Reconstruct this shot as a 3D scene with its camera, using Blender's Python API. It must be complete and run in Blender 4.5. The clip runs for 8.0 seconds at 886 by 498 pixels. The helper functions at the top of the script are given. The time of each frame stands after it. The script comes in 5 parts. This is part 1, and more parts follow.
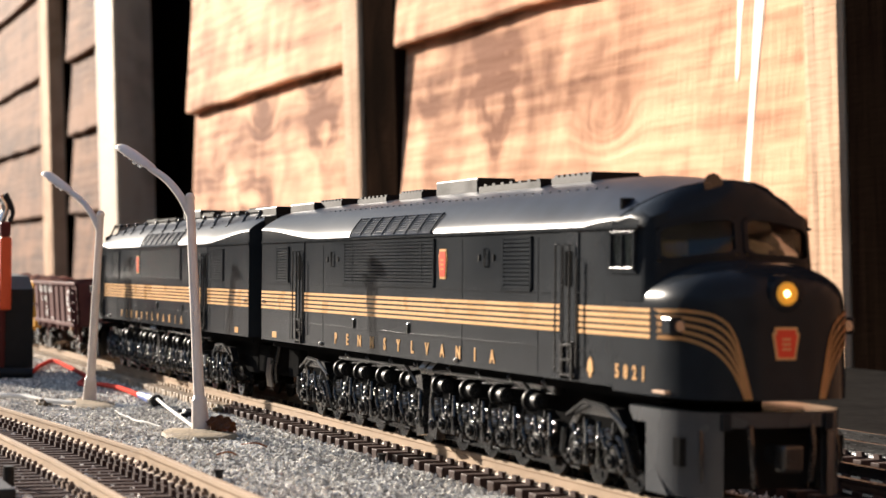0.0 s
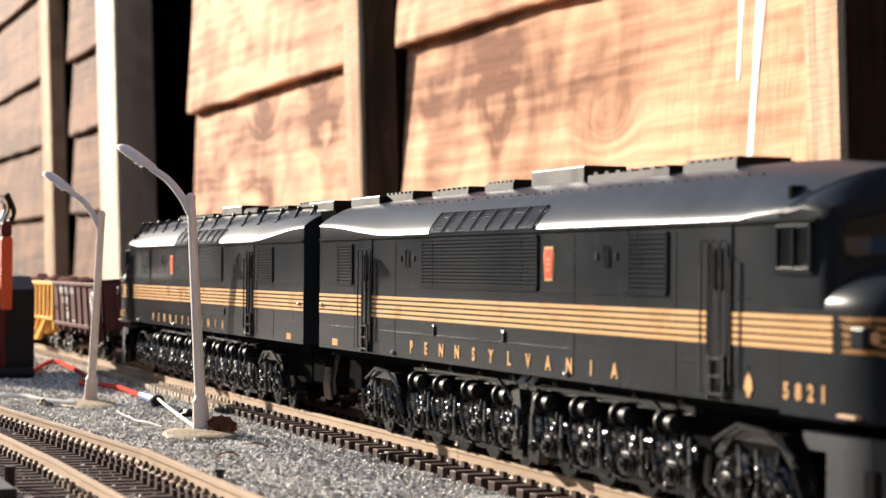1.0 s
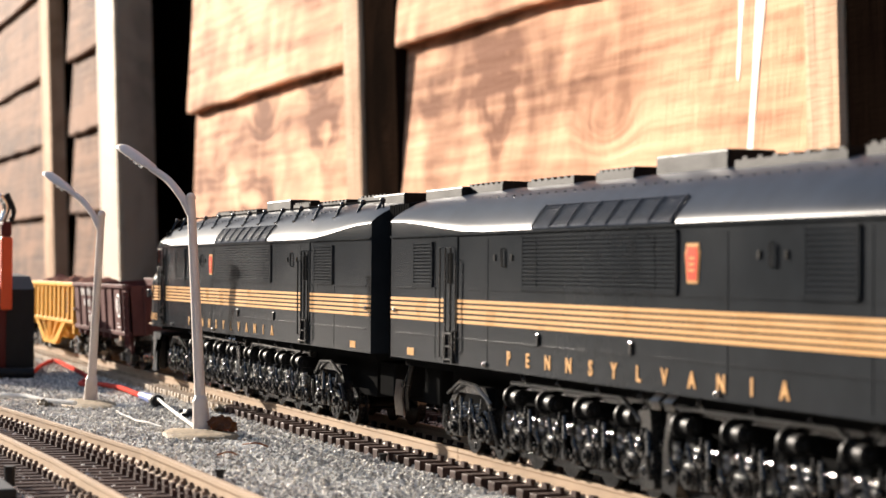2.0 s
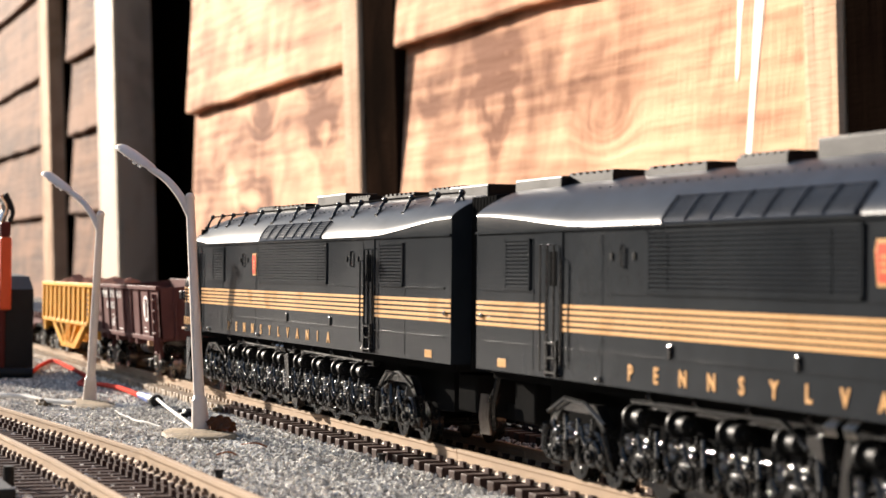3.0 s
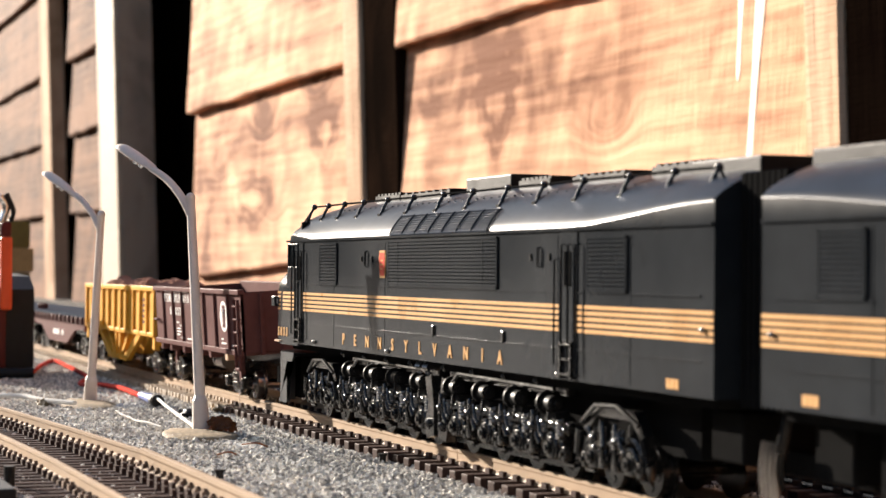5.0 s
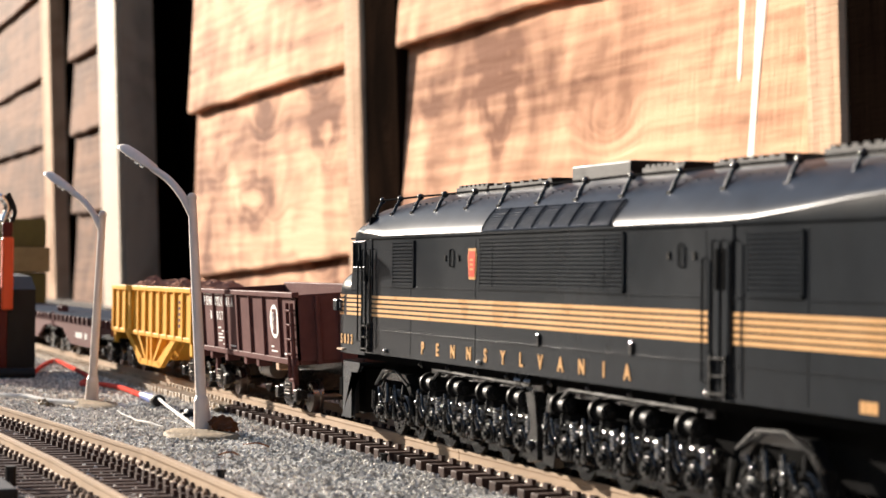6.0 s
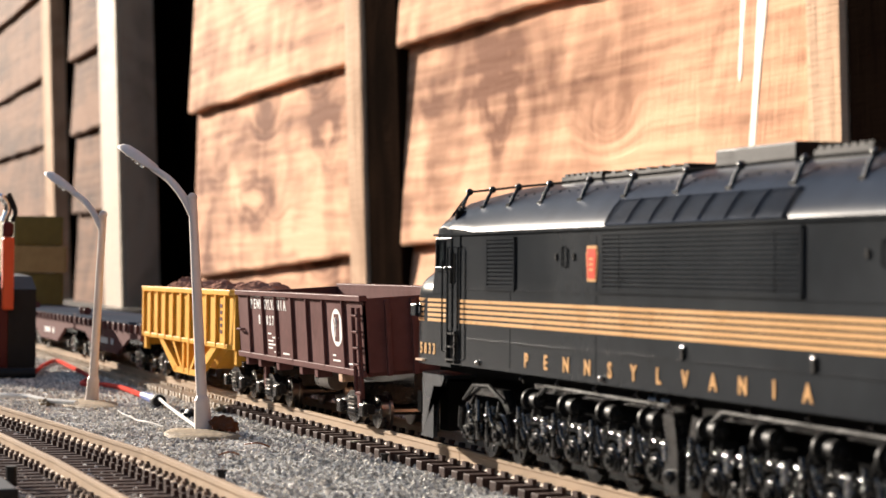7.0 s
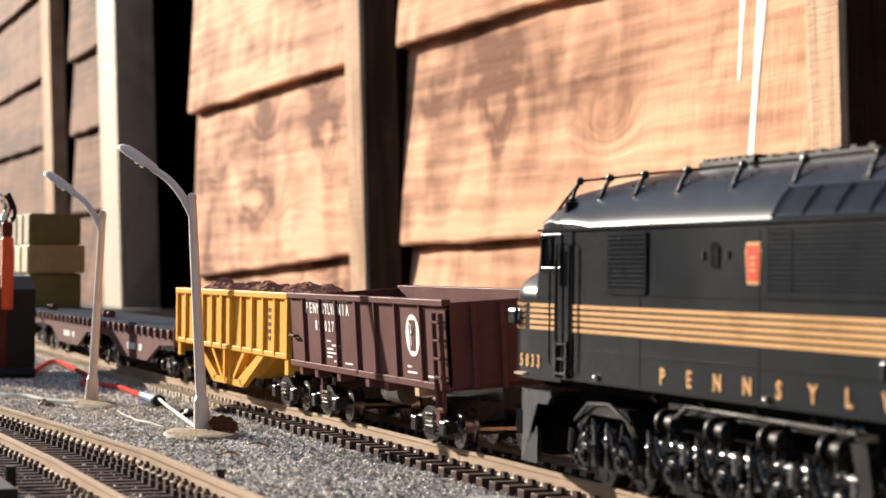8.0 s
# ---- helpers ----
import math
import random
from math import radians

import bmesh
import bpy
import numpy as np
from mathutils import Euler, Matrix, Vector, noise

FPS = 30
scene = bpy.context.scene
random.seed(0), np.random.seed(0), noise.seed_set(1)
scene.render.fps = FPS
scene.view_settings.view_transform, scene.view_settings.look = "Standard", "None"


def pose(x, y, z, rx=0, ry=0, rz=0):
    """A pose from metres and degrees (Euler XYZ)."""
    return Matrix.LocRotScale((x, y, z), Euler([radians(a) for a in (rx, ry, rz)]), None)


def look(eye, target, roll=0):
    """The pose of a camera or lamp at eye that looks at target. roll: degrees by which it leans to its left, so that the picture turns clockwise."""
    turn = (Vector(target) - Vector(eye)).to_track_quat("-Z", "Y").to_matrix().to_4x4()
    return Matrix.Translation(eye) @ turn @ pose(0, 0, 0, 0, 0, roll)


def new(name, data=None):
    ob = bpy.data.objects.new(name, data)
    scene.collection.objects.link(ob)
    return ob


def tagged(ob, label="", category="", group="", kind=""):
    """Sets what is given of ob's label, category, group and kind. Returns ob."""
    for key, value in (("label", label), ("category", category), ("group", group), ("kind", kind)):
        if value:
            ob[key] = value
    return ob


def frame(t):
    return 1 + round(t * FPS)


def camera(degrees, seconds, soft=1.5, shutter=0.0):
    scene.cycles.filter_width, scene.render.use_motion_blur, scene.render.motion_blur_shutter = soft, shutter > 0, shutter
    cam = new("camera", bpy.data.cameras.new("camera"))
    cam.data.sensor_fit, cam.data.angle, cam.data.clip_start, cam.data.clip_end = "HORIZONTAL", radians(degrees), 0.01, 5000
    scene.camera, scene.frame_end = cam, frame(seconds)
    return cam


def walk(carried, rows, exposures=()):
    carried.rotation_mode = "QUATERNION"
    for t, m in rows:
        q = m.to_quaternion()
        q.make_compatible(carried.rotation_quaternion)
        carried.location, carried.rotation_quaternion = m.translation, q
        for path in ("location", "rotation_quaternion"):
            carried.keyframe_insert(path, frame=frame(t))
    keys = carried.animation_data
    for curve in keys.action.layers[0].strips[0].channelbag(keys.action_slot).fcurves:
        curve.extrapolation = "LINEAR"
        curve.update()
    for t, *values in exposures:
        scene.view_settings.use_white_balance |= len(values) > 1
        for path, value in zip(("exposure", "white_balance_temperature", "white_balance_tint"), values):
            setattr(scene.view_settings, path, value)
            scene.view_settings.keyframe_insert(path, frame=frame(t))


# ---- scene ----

# ---- camera: stands on the layout, sways by a hair ----
cam = camera(25.0735, 8.0, 1.5)
cam.data.dof.use_dof = True
cam.data.dof.focus_distance = 0.56
cam.data.dof.aperture_fstop = 44.0
EYE = Vector((0.0, -0.17661, 0.042666))
AHEAD = Vector((-0.94043702, 0.33977455, 0.01146569))
SWAY = [(0, 0), (.5, .014), (1, .03), (1.5, .033), (3, 0), (3.5, -.008), (4, 0), (4.5, .008),
        (6, .057), (6.5, .073), (7, .073), (7.5, .049), (8, .057)]
walk(cam, [(t, look(EYE, EYE + Matrix.Rotation(radians(a), 3, "Z") @ AHEAD, 0.485)) for t, a in SWAY], [(0, 1.70), (3.5, 1.75), (4.5, 1.72), (6, 1.62), (7, 1.50), (8, 1.42)])

# ---- world and sun ----
SUN_WAY = Vector((2.8, 1.0, -0.82)).normalized()
ELEV = math.asin(-SUN_WAY.z)
world = bpy.data.worlds.new("sky")
scene.world = world
world.use_nodes = True
wn = world.node_tree
sky = wn.nodes.new("ShaderNodeTexSky")
sky.sky_type = "NISHITA"
sky.sun_disc = False
sky.sun_elevation = ELEV
sky.sun_rotation = math.atan2(-SUN_WAY.x, -SUN_WAY.y)
wn.links.new(sky.outputs[0], wn.nodes["Background"].inputs[0])
wn.nodes["Background"].inputs[1].default_value = 0.078
sun = new("sun", bpy.data.lights.new("sun", "SUN"))
sun.data.energy, sun.data.angle, sun.data.color = 5.0, radians(0.5), (1.0, 0.89, 0.77)
sun.matrix_world = look((-3, -1, 1), Vector((-3, -1, 1)) + SUN_WAY)

# ---- materials ----


def mat(name, col, rough=0.5, metal=0.0, vary=0.25, scale=300, bump=0.0, bscale=900, coat=0.0, rand=0.0, island=False, stretch=(1, 1, 1), spec=0.2):
    """Principled surface with two scales of colour variation and a fine relief."""
    m = bpy.data.materials.new(name)
    m.use_nodes = True
    n, l = m.node_tree.nodes, m.node_tree.links
    b = n["Principled BSDF"]
    b.inputs["Roughness"].default_value = rough
    b.inputs["Metallic"].default_value = metal
    b.inputs["Coat Weight"].default_value = coat
    b.inputs["Specular IOR Level"].default_value = spec
    tc = n.new("ShaderNodeTexCoord")
    mp = n.new("ShaderNodeMapping")
    mp.inputs["Scale"].default_value = stretch
    l.new(tc.outputs["Object"], mp.inputs[0])
    n1, n2 = n.new("ShaderNodeTexNoise"), n.new("ShaderNodeTexNoise")
    n1.inputs["Scale"].default_value, n1.inputs["Detail"].default_value = scale, 6
    n2.inputs["Scale"].default_value, n2.inputs["Detail"].default_value = scale / 7, 3
    for t in (n1, n2):
        l.new(mp.outputs[0], t.inputs["Vector"])
    add = n.new("ShaderNodeMath")
    add.operation = "ADD"
    l.new(n1.outputs["Fac"], add.inputs[0]), l.new(n2.outputs["Fac"], add.inputs[1])
    val = add.outputs[0]
    if rand:
        src = n.new("ShaderNodeNewGeometry").outputs["Random Per Island"] if island else n.new("ShaderNodeObjectInfo").outputs["Random"]
        mul = n.new("ShaderNodeMath")
        mul.operation = "MULTIPLY_ADD"
        l.new(src, mul.inputs[0])
        mul.inputs[1].default_value = rand
        l.new(val, mul.inputs[2])
        sub = n.new("ShaderNodeMath")
        sub.operation = "SUBTRACT"
        l.new(mul.outputs[0], sub.inputs[0])
        sub.inputs[1].default_value = rand / 2
        val = sub.outputs[0]
    ramp = n.new("ShaderNodeMapRange")
    ramp.inputs[1].default_value, ramp.inputs[2].default_value = 0.55, 1.45
    ramp.inputs[3].default_value, ramp.inputs[4].default_value = 1 - vary, 1 + vary
    l.new(val, ramp.inputs[0])
    mix = n.new("ShaderNodeVectorMath")
    mix.operation = "SCALE"
    mix.inputs[0].default_value = col
    l.new(ramp.outputs[0], mix.inputs["Scale"])
    l.new(mix.outputs[0], b.inputs["Base Color"])
    rr = n.new("ShaderNodeMapRange")
    rr.inputs[1].default_value, rr.inputs[2].default_value = 0.3, 0.7
    rr.inputs[3].default_value, rr.inputs[4].default_value = rough * 0.85, min(1, rough * 1.2)
    l.new(n2.outputs["Fac"], rr.inputs[0])
    l.new(rr.outputs[0], b.inputs["Roughness"])
    if bump:
        n3 = n.new("ShaderNodeTexNoise")
        n3.inputs["Scale"].default_value, n3.inputs["Detail"].default_value = bscale, 5
        l.new(mp.outputs[0], n3.inputs["Vector"])
        bp = n.new("ShaderNodeBump")
        bp.inputs["Strength"].default_value, bp.inputs["Distance"].default_value = bump, 1.0 / bscale
        l.new(n3.outputs["Fac"], bp.inputs["Height"])
        l.new(bp.outputs[0], b.inputs["Normal"])
    return m


def glow(name, col, power):
    m = mat(name, col, 0.3, vary=0.05)
    b = m.node_tree.nodes["Principled BSDF"]
    b.inputs["Emission Color"].default_value = (*col, 1)
    b.inputs["Emission Strength"].default_value = power
    return m


def glass(name, col):
    m = bpy.data.materials.new(name)
    m.use_nodes = True
    b = m.node_tree.nodes["Principled BSDF"]
    b.inputs["Base Color"].default_value = (*col, 1)
    b.inputs["Roughness"].default_value = 0.03
    b.inputs["Transmission Weight"].default_value = 1.0
    b.inputs["IOR"].default_value = 1.3
    return m


def wood(name, light, dark, along, ring, knots=(), shine=0.05):
    """Sawn softwood: long streaks of grain, knots with rings round them, rough sawing marks."""
    m = bpy.data.materials.new(name)
    m.use_nodes = True
    n, l = m.node_tree.nodes, m.node_tree.links
    b = n["Principled BSDF"]
    b.inputs["Roughness"].default_value = 0.85
    b.inputs["Specular IOR Level"].default_value = shine
    tc, oi = n.new("ShaderNodeTexCoord"), n.new("ShaderNodeObjectInfo")
    off = n.new("ShaderNodeVectorMath")
    off.operation = "MULTIPLY_ADD"
    comb = n.new("ShaderNodeCombineXYZ")
    for i in range(3):
        l.new(oi.outputs["Random"], comb.inputs[i])
    l.new(comb.outputs[0], off.inputs[0])
    off.inputs[1].default_value = (7.3, 3.1, 5.7)
    l.new(tc.outputs["Object"], off.inputs[2])
    # knots: warped cells, long along the board
    kmap = n.new("ShaderNodeMapping")
    kmap.inputs["Scale"].default_value = (3.2, 0.01, 7.0) if along == "x" else (7.0, 0.01, 3.2)
    l.new(off.outputs[0], kmap.inputs[0])
    vor = n.new("ShaderNodeTexVoronoi")
    vor.inputs["Scale"].default_value = 1.0
    l.new(kmap.outputs[0], vor.inputs["Vector"])
    near = n.new("ShaderNodeMapRange")
    near.interpolation_type = "SMOOTHSTEP"
    near.inputs[1].default_value, near.inputs[2].default_value = 0.02, 0.26
    near.inputs[3].default_value, near.inputs[4].default_value = 1.0, 0.0
    l.new(vor.outputs["Distance"], near.inputs[0])
    # single knots: pale heart, dark collar
    heart = None
    for kx, kz, rx, rz in knots:
        sh = n.new("ShaderNodeMapping")
        sh.inputs["Location"].default_value = (-kx / rx, 0, -kz / rz)
        sh.inputs["Scale"].default_value = (1 / rx, 0, 1 / rz)
        l.new(tc.outputs["Object"], sh.inputs[0])
        wob = n.new("ShaderNodeTexNoise")
        wob.inputs["Scale"].default_value, wob.inputs["Detail"].default_value = 1.6, 4
        l.new(sh.outputs[0], wob.inputs["Vector"])
        dist = n.new("ShaderNodeVectorMath")
        dist.operation = "LENGTH"
        l.new(sh.outputs[0], dist.inputs[0])
        wd = n.new("ShaderNodeMath")
        wd.operation = "MULTIPLY_ADD"
        l.new(wob.outputs["Fac"], wd.inputs[0])
        wd.inputs[1].default_value = 1.1
        l.new(dist.outputs["Value"], wd.inputs[2])
        rmp = n.new("ShaderNodeValToRGB")
        e = rmp.color_ramp.elements
        e[0].position, e[0].color = 0.40, (0, 0, 0, 1)
        e[1].position, e[1].color = 1.0, (0, 0, 0, 1)
        for p, v in ((.50, .15), (.58, .95), (.68, .50), (.74, .75), (.84, .22)):
            x = e.new(p)
            x.color = (v, v, v, 1)
        half = n.new("ShaderNodeMath")
        half.operation = "MULTIPLY"
        l.new(wd.outputs[0], half.inputs[0])
        half.inputs[1].default_value = 0.62
        l.new(half.outputs[0], rmp.inputs[0])
        if heart is None:
            heart = rmp.outputs[0]
        else:
            mx = n.new("ShaderNodeMath")
            mx.operation = "MAXIMUM"
            l.new(heart, mx.inputs[0]), l.new(rmp.outputs[0], mx.inputs[1])
            heart = mx.outputs[0]
    # grain bent round the knots
    gmap = n.new("ShaderNodeMapping")
    gmap.inputs["Scale"].default_value = (1.5, 8, 21) if along == "x" else (21, 8, 1.5)
    l.new(off.outputs[0], gmap.inputs[0])
    bend = n.new("ShaderNodeVectorMath")
    bend.operation = "MULTIPLY_ADD"
    l.new(near.outputs[0], bend.inputs[0])
    bend.inputs[1].default_value = (0.5, 0, 1.3) if along == "x" else (1.3, 0, 0.5)
    l.new(gmap.outputs[0], bend.inputs[2])
    g1, g2 = n.new("ShaderNodeTexNoise"), n.new("ShaderNodeTexNoise")
    g1.inputs["Scale"].default_value, g1.inputs["Detail"].default_value, g1.inputs["Distortion"].default_value = 1.0, 5, 0.6
    g2.inputs["Scale"].default_value, g2.inputs["Detail"].default_value = 5.0, 8
    l.new(bend.outputs[0], g1.inputs["Vector"]), l.new(bend.outputs[0], g2.inputs["Vector"])
    wave = n.new("ShaderNodeTexWave")
    wave.wave_type, wave.bands_direction = "BANDS", "Z" if along == "x" else "X"
    wave.inputs["Scale"].default_value, wave.inputs["Distortion"].default_value, wave.inputs["Detail"].default_value = ring, 5, 3
    wave.inputs["Detail Scale"].default_value = 0.6
    l.new(bend.outputs[0], wave.inputs["Vector"])
    big = n.new("ShaderNodeTexNoise")
    big.inputs["Scale"].default_value, big.inputs["Detail"].default_value, big.inputs["Distortion"].default_value = 11.0, 7, 0.8
    l.new(off.outputs[0], big.inputs["Vector"])
    saw = n.new("ShaderNodeTexNoise")
    smap = n.new("ShaderNodeMapping")
    smap.inputs["Scale"].default_value = (420, 60, 40) if along == "x" else (40, 60, 420)
    l.new(off.outputs[0], smap.inputs[0]), l.new(smap.outputs[0], saw.inputs["Vector"])
    saw.inputs["Scale"].default_value = 1.0
    s = None
    extra = ((heart, -0.28),) if heart is not None else ()
    for out, w in extra + ((g1.outputs["Fac"], 0.95), (g2.outputs["Fac"], 0.35), (wave.outputs["Fac"], 0.05), (big.outputs["Fac"], 1.0), (saw.outputs["Fac"], 0.09), (near.outputs[0], -0.40)):
        a = n.new("ShaderNodeMath")
        a.operation = "MULTIPLY_ADD"
        l.new(out, a.inputs[0])
        a.inputs[1].default_value = w
        if s is not None:
            l.new(s, a.inputs[2])
        else:
            a.inputs[2].default_value = 0
        s = a.outputs[0]
    rg = n.new("ShaderNodeMapRange")
    rg.inputs[1].default_value, rg.inputs[2].default_value = 0.96, 1.38
    l.new(s, rg.inputs[0])
    cr = n.new("ShaderNodeValToRGB")
    cr.color_ramp.elements[0].position, cr.color_ramp.elements[0].color = 0.0, (*dark, 1)
    cr.color_ramp.elements[1].position, cr.color_ramp.elements[1].color = 1.0, (*light, 1)
    l.new(rg.outputs[0], cr.inputs[0])
    l.new(cr.outputs[0], b.inputs["Base Color"])
    hs = n.new("ShaderNodeMath")
    hs.operation = "MULTIPLY_ADD"
    l.new(saw.outputs["Fac"], hs.inputs[0])
    hs.inputs[1].default_value = 0.35
    l.new(g2.outputs["Fac"], hs.inputs[2])
    bp = n.new("ShaderNodeBump")
    bp.inputs["Strength"].default_value, bp.inputs["Distance"].default_value = 0.8, 0.0022
    l.new(hs.outputs[0], bp.inputs["Height"])
    l.new(bp.outputs[0], b.inputs["Normal"])
    return m


BLACK = mat("dark_green_enamel", (0.0150, 0.0178, 0.0212), 0.20, vary=0.25, scale=180, bump=0.02, bscale=2500, spec=0.08)
# body paint again, with the sky's blue sheen put into the base colour
ROOF = mat("roof_enamel_sky_tint", (0.024, 0.031, 0.045), 0.33, vary=0.3, scale=160, bump=0.03, bscale=1500, spec=0.018)
GRIME = mat("underframe_black", (0.015, 0.0148, 0.0145), 0.2, vary=0.4, scale=700, bump=0.08, bscale=2000, spec=0.55)
DRUM = mat("satin_black_drum", (0.013, 0.013, 0.013), 0.45, vary=0.4, scale=700, bump=0.1, bscale=1800, spec=0.06)
STEEL = mat("worn_steel", (0.35, 0.33, 0.31), 0.28, 1.0, vary=0.3, scale=700)
DARK = mat("matt_black", (0.011, 0.011, 0.011), 0.9, vary=0.2, spec=0.0)
# near-black: the shade on the ground behind the train, as colour
SHADE_BED = mat("shade_bed_black", (0.022, 0.020, 0.018), 0.95, vary=0.4, scale=200, bump=0.5, bscale=900, spec=0.0)
GOLD = mat("gold_leaf_paint", (0.60, 0.345, 0.15), 0.3, vary=0.12, scale=500, spec=0.08)
RED = mat("keystone_red", (0.66, 0.07, 0.035), 0.3, vary=0.1, spec=0.1)
LEDGE = mat("primer_edge", (0.45, 0.28, 0.17), 0.5, vary=0.1)
PILOT = mat("grey_pilot_enamel", (0.046, 0.049, 0.053), 0.28, vary=0.2, scale=180, spec=0.25)
GLASS = glass("smoked_glass", (0.75, 0.8, 0.75))
LENS = glow("headlight_lens", (0.8, 0.36, 0.04), 0.12)
BULB = glow("headlight_bulb", (1.0, 0.75, 0.3), 3.0)
CHROME = mat("chrome", (0.75, 0.75, 0.75), 0.15, 1.0, vary=0.1)
BROWN = mat("oxide_brown_plastic", (0.115, 0.050, 0.046), 0.5, spec=0.02, vary=0.22, scale=350, bump=0.05, bscale=1200)
YELLOW = mat("yellow_plastic", (0.66, 0.33, 0.045), 0.5, spec=0.02, vary=0.12, scale=300, bump=0.04, bscale=1200)
WHITE = mat("white_print", (0.75, 0.73, 0.70), 0.5, vary=0.1)
LOAD = mat("ore_load", (0.30, 0.165, 0.125), 0.9, spec=0.0, vary=0.5, scale=500, bump=0.8, bscale=700)
DECK = mat("grey_deck", (0.07, 0.08, 0.10), 0.6, spec=0.0, vary=0.25, scale=400)
TAN = mat("tan_crate", (0.33, 0.23, 0.10), 0.7, vary=0.2, scale=200)
OLIVE = mat("olive_crate", (0.15, 0.12, 0.035), 0.7, vary=0.2, scale=200)
CREAM = mat("cream_plastic", (0.72, 0.62, 0.55), 0.42, vary=0.08, scale=300, bump=0.04, bscale=900)
GLUE = mat("dirty_glue", (0.22, 0.165, 0.10), 0.75, vary=0.6, scale=500, bump=0.6, bscale=900)
LEAF = mat("dead_leaf", (0.23, 0.080, 0.026), 0.35, vary=0.5, scale=500, bump=0.6, bscale=700)
RAIL = mat("tarnished_rail", (0.37, 0.27, 0.185), 0.5, 0.0, spec=0.05, vary=0.25, scale=260, bump=0.08, bscale=1200, stretch=(0.2, 1, 1))
TIE = mat("brown_sleeper", (0.060, 0.038, 0.032), 0.6, spec=0.03, vary=0.35, scale=900, bump=0.25, bscale=1500, rand=0.5)
TIE_DUST = mat("dusty_rail_chair", (0.19, 0.135, 0.10), 0.7, vary=0.4, scale=900, bump=0.3, bscale=1500, rand=0.8, island=True, spec=0.05)
# pale timber for one length of sleepers and the post's sunlit strip
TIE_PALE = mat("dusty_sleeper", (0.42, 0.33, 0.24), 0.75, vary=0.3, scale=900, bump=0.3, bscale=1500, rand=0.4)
STONE = mat("grey_ballast", (0.63, 0.595, 0.54), 0.75, spec=0.04, vary=0.5, scale=900, bump=0.3, bscale=2500, rand=1.3, island=True)
GROUND = mat("ballast_bed", (0.30, 0.295, 0.28), 0.85, vary=0.5, scale=600, bump=1.0, bscale=800)
SOIL = mat("yard_soil", (0.045, 0.036, 0.028), 0.9, vary=0.4, scale=20, bump=0.6, bscale=80)
KNOTS = [(-1.442, -0.0295, 0.058, 0.0505), (-1.917, -0.0201, 0.071, 0.0497), (-2.202, -0.0791, 0.13, 0.0424)]
BOARD = wood("fence_board_wood", (0.82, 0.450, 0.270), (0.18, 0.066, 0.028), "x", 1.1, KNOTS)
POSTW = wood("fence_post_wood", (0.30, 0.24, 0.185), (0.15, 0.115, 0.085), "z", 2.0)
BATTEN = wood("fence_batten_wood", (0.64, 0.42, 0.275), (0.34, 0.20, 0.115), "z", 2.0)
# darker brown wood, used on the far left panels
BOARD_DARK = wood("weathered_board_wood", (0.22, 0.105, 0.055), (0.065, 0.025, 0.011), "x", 1.1)
# near-black woods: shade beside posts and battens put into the colour
SHADE_GAP = wood("stained_post_wood", (0.013, 0.0075, 0.005), (0.006, 0.004, 0.003), "z", 2.0, shine=0.0)
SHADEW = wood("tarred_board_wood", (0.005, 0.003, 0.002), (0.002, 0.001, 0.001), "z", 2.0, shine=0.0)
WALL = mat("dark_wall", (0.055, 0.048, 0.042), 0.9, vary=0.4, scale=8, bump=0.5, bscale=60)
STREAK = mat("white_streak", (0.88, 0.84, 0.70), 0.6, vary=0.08, spec=0.05)
BLACKP = mat("black_plastic", (0.012, 0.011, 0.011), 0.5, vary=0.3, scale=200, bump=0.1, bscale=900)
ORANGE = mat("orange_plastic", (0.80, 0.11, 0.035), 0.45, vary=0.08, scale=200)
MAROON = mat("maroon_plastic", (0.10, 0.014, 0.010), 0.5, vary=0.2, scale=200)
WIRE_RED = mat("red_insulation", (0.58, 0.085, 0.065), 0.8, spec=0.0, vary=0.12, scale=500)
WIRE_WHITE = mat("white_insulation", (0.76, 0.73, 0.68), 0.8, spec=0.0, vary=0.1, scale=500)
BLUE = mat("blue_sleeve", (0.12, 0.17, 0.42), 0.35, vary=0.15, scale=400)

# ---- mesh helpers ----


def part(name, bm, material, parent=None, label="", smooth=False):
    me = bpy.data.meshes.new(name)
    bm.to_mesh(me)
    bm.free()
    if smooth:
        me.polygons.foreach_set("use_smooth", [True] * len(me.polygons))
        me.set_sharp_from_angle(angle=radians(38))
    me.materials.append(material)
    ob = new(name, me)
    ob.parent = parent
    return tagged(ob, label)


def again(ob, m, parent=None):
    """Another piece on the same mesh."""
    o = new(ob.name.split(".")[0], ob.data)
    o.parent = parent or ob.parent
    o.matrix_basis = m
    return o


def box(bm, x0, x1, y0, y1, z0, z1, bev=0.0):
    r = bmesh.ops.create_cube(bm, size=1)
    for v in r["verts"]:
        v.co = ((x0 + x1) / 2 + v.co.x * (x1 - x0), (y0 + y1) / 2 + v.co.y * (y1 - y0), (z0 + z1) / 2 + v.co.z * (z1 - z0))
    if bev:
        ed = list({e for v in r["verts"] for e in v.link_edges})
        bmesh.ops.bevel(bm, geom=ed, offset=bev, segments=2, affect="EDGES", profile=0.5)
    return bm


def bx(*a):
    return box(bmesh.new(), *a)


def cyl(bm, p0, p1, r, seg=12, r2=None):
    p0, p1 = Vector(p0), Vector(p1)
    d = p1 - p0
    m = Matrix.Translation((p0 + p1) / 2) @ d.to_track_quat("Z", "Y").to_matrix().to_4x4()
    bmesh.ops.create_cone(bm, cap_ends=True, segments=seg, radius1=r, radius2=r if r2 is None else r2, depth=d.length, matrix=m)
    return bm


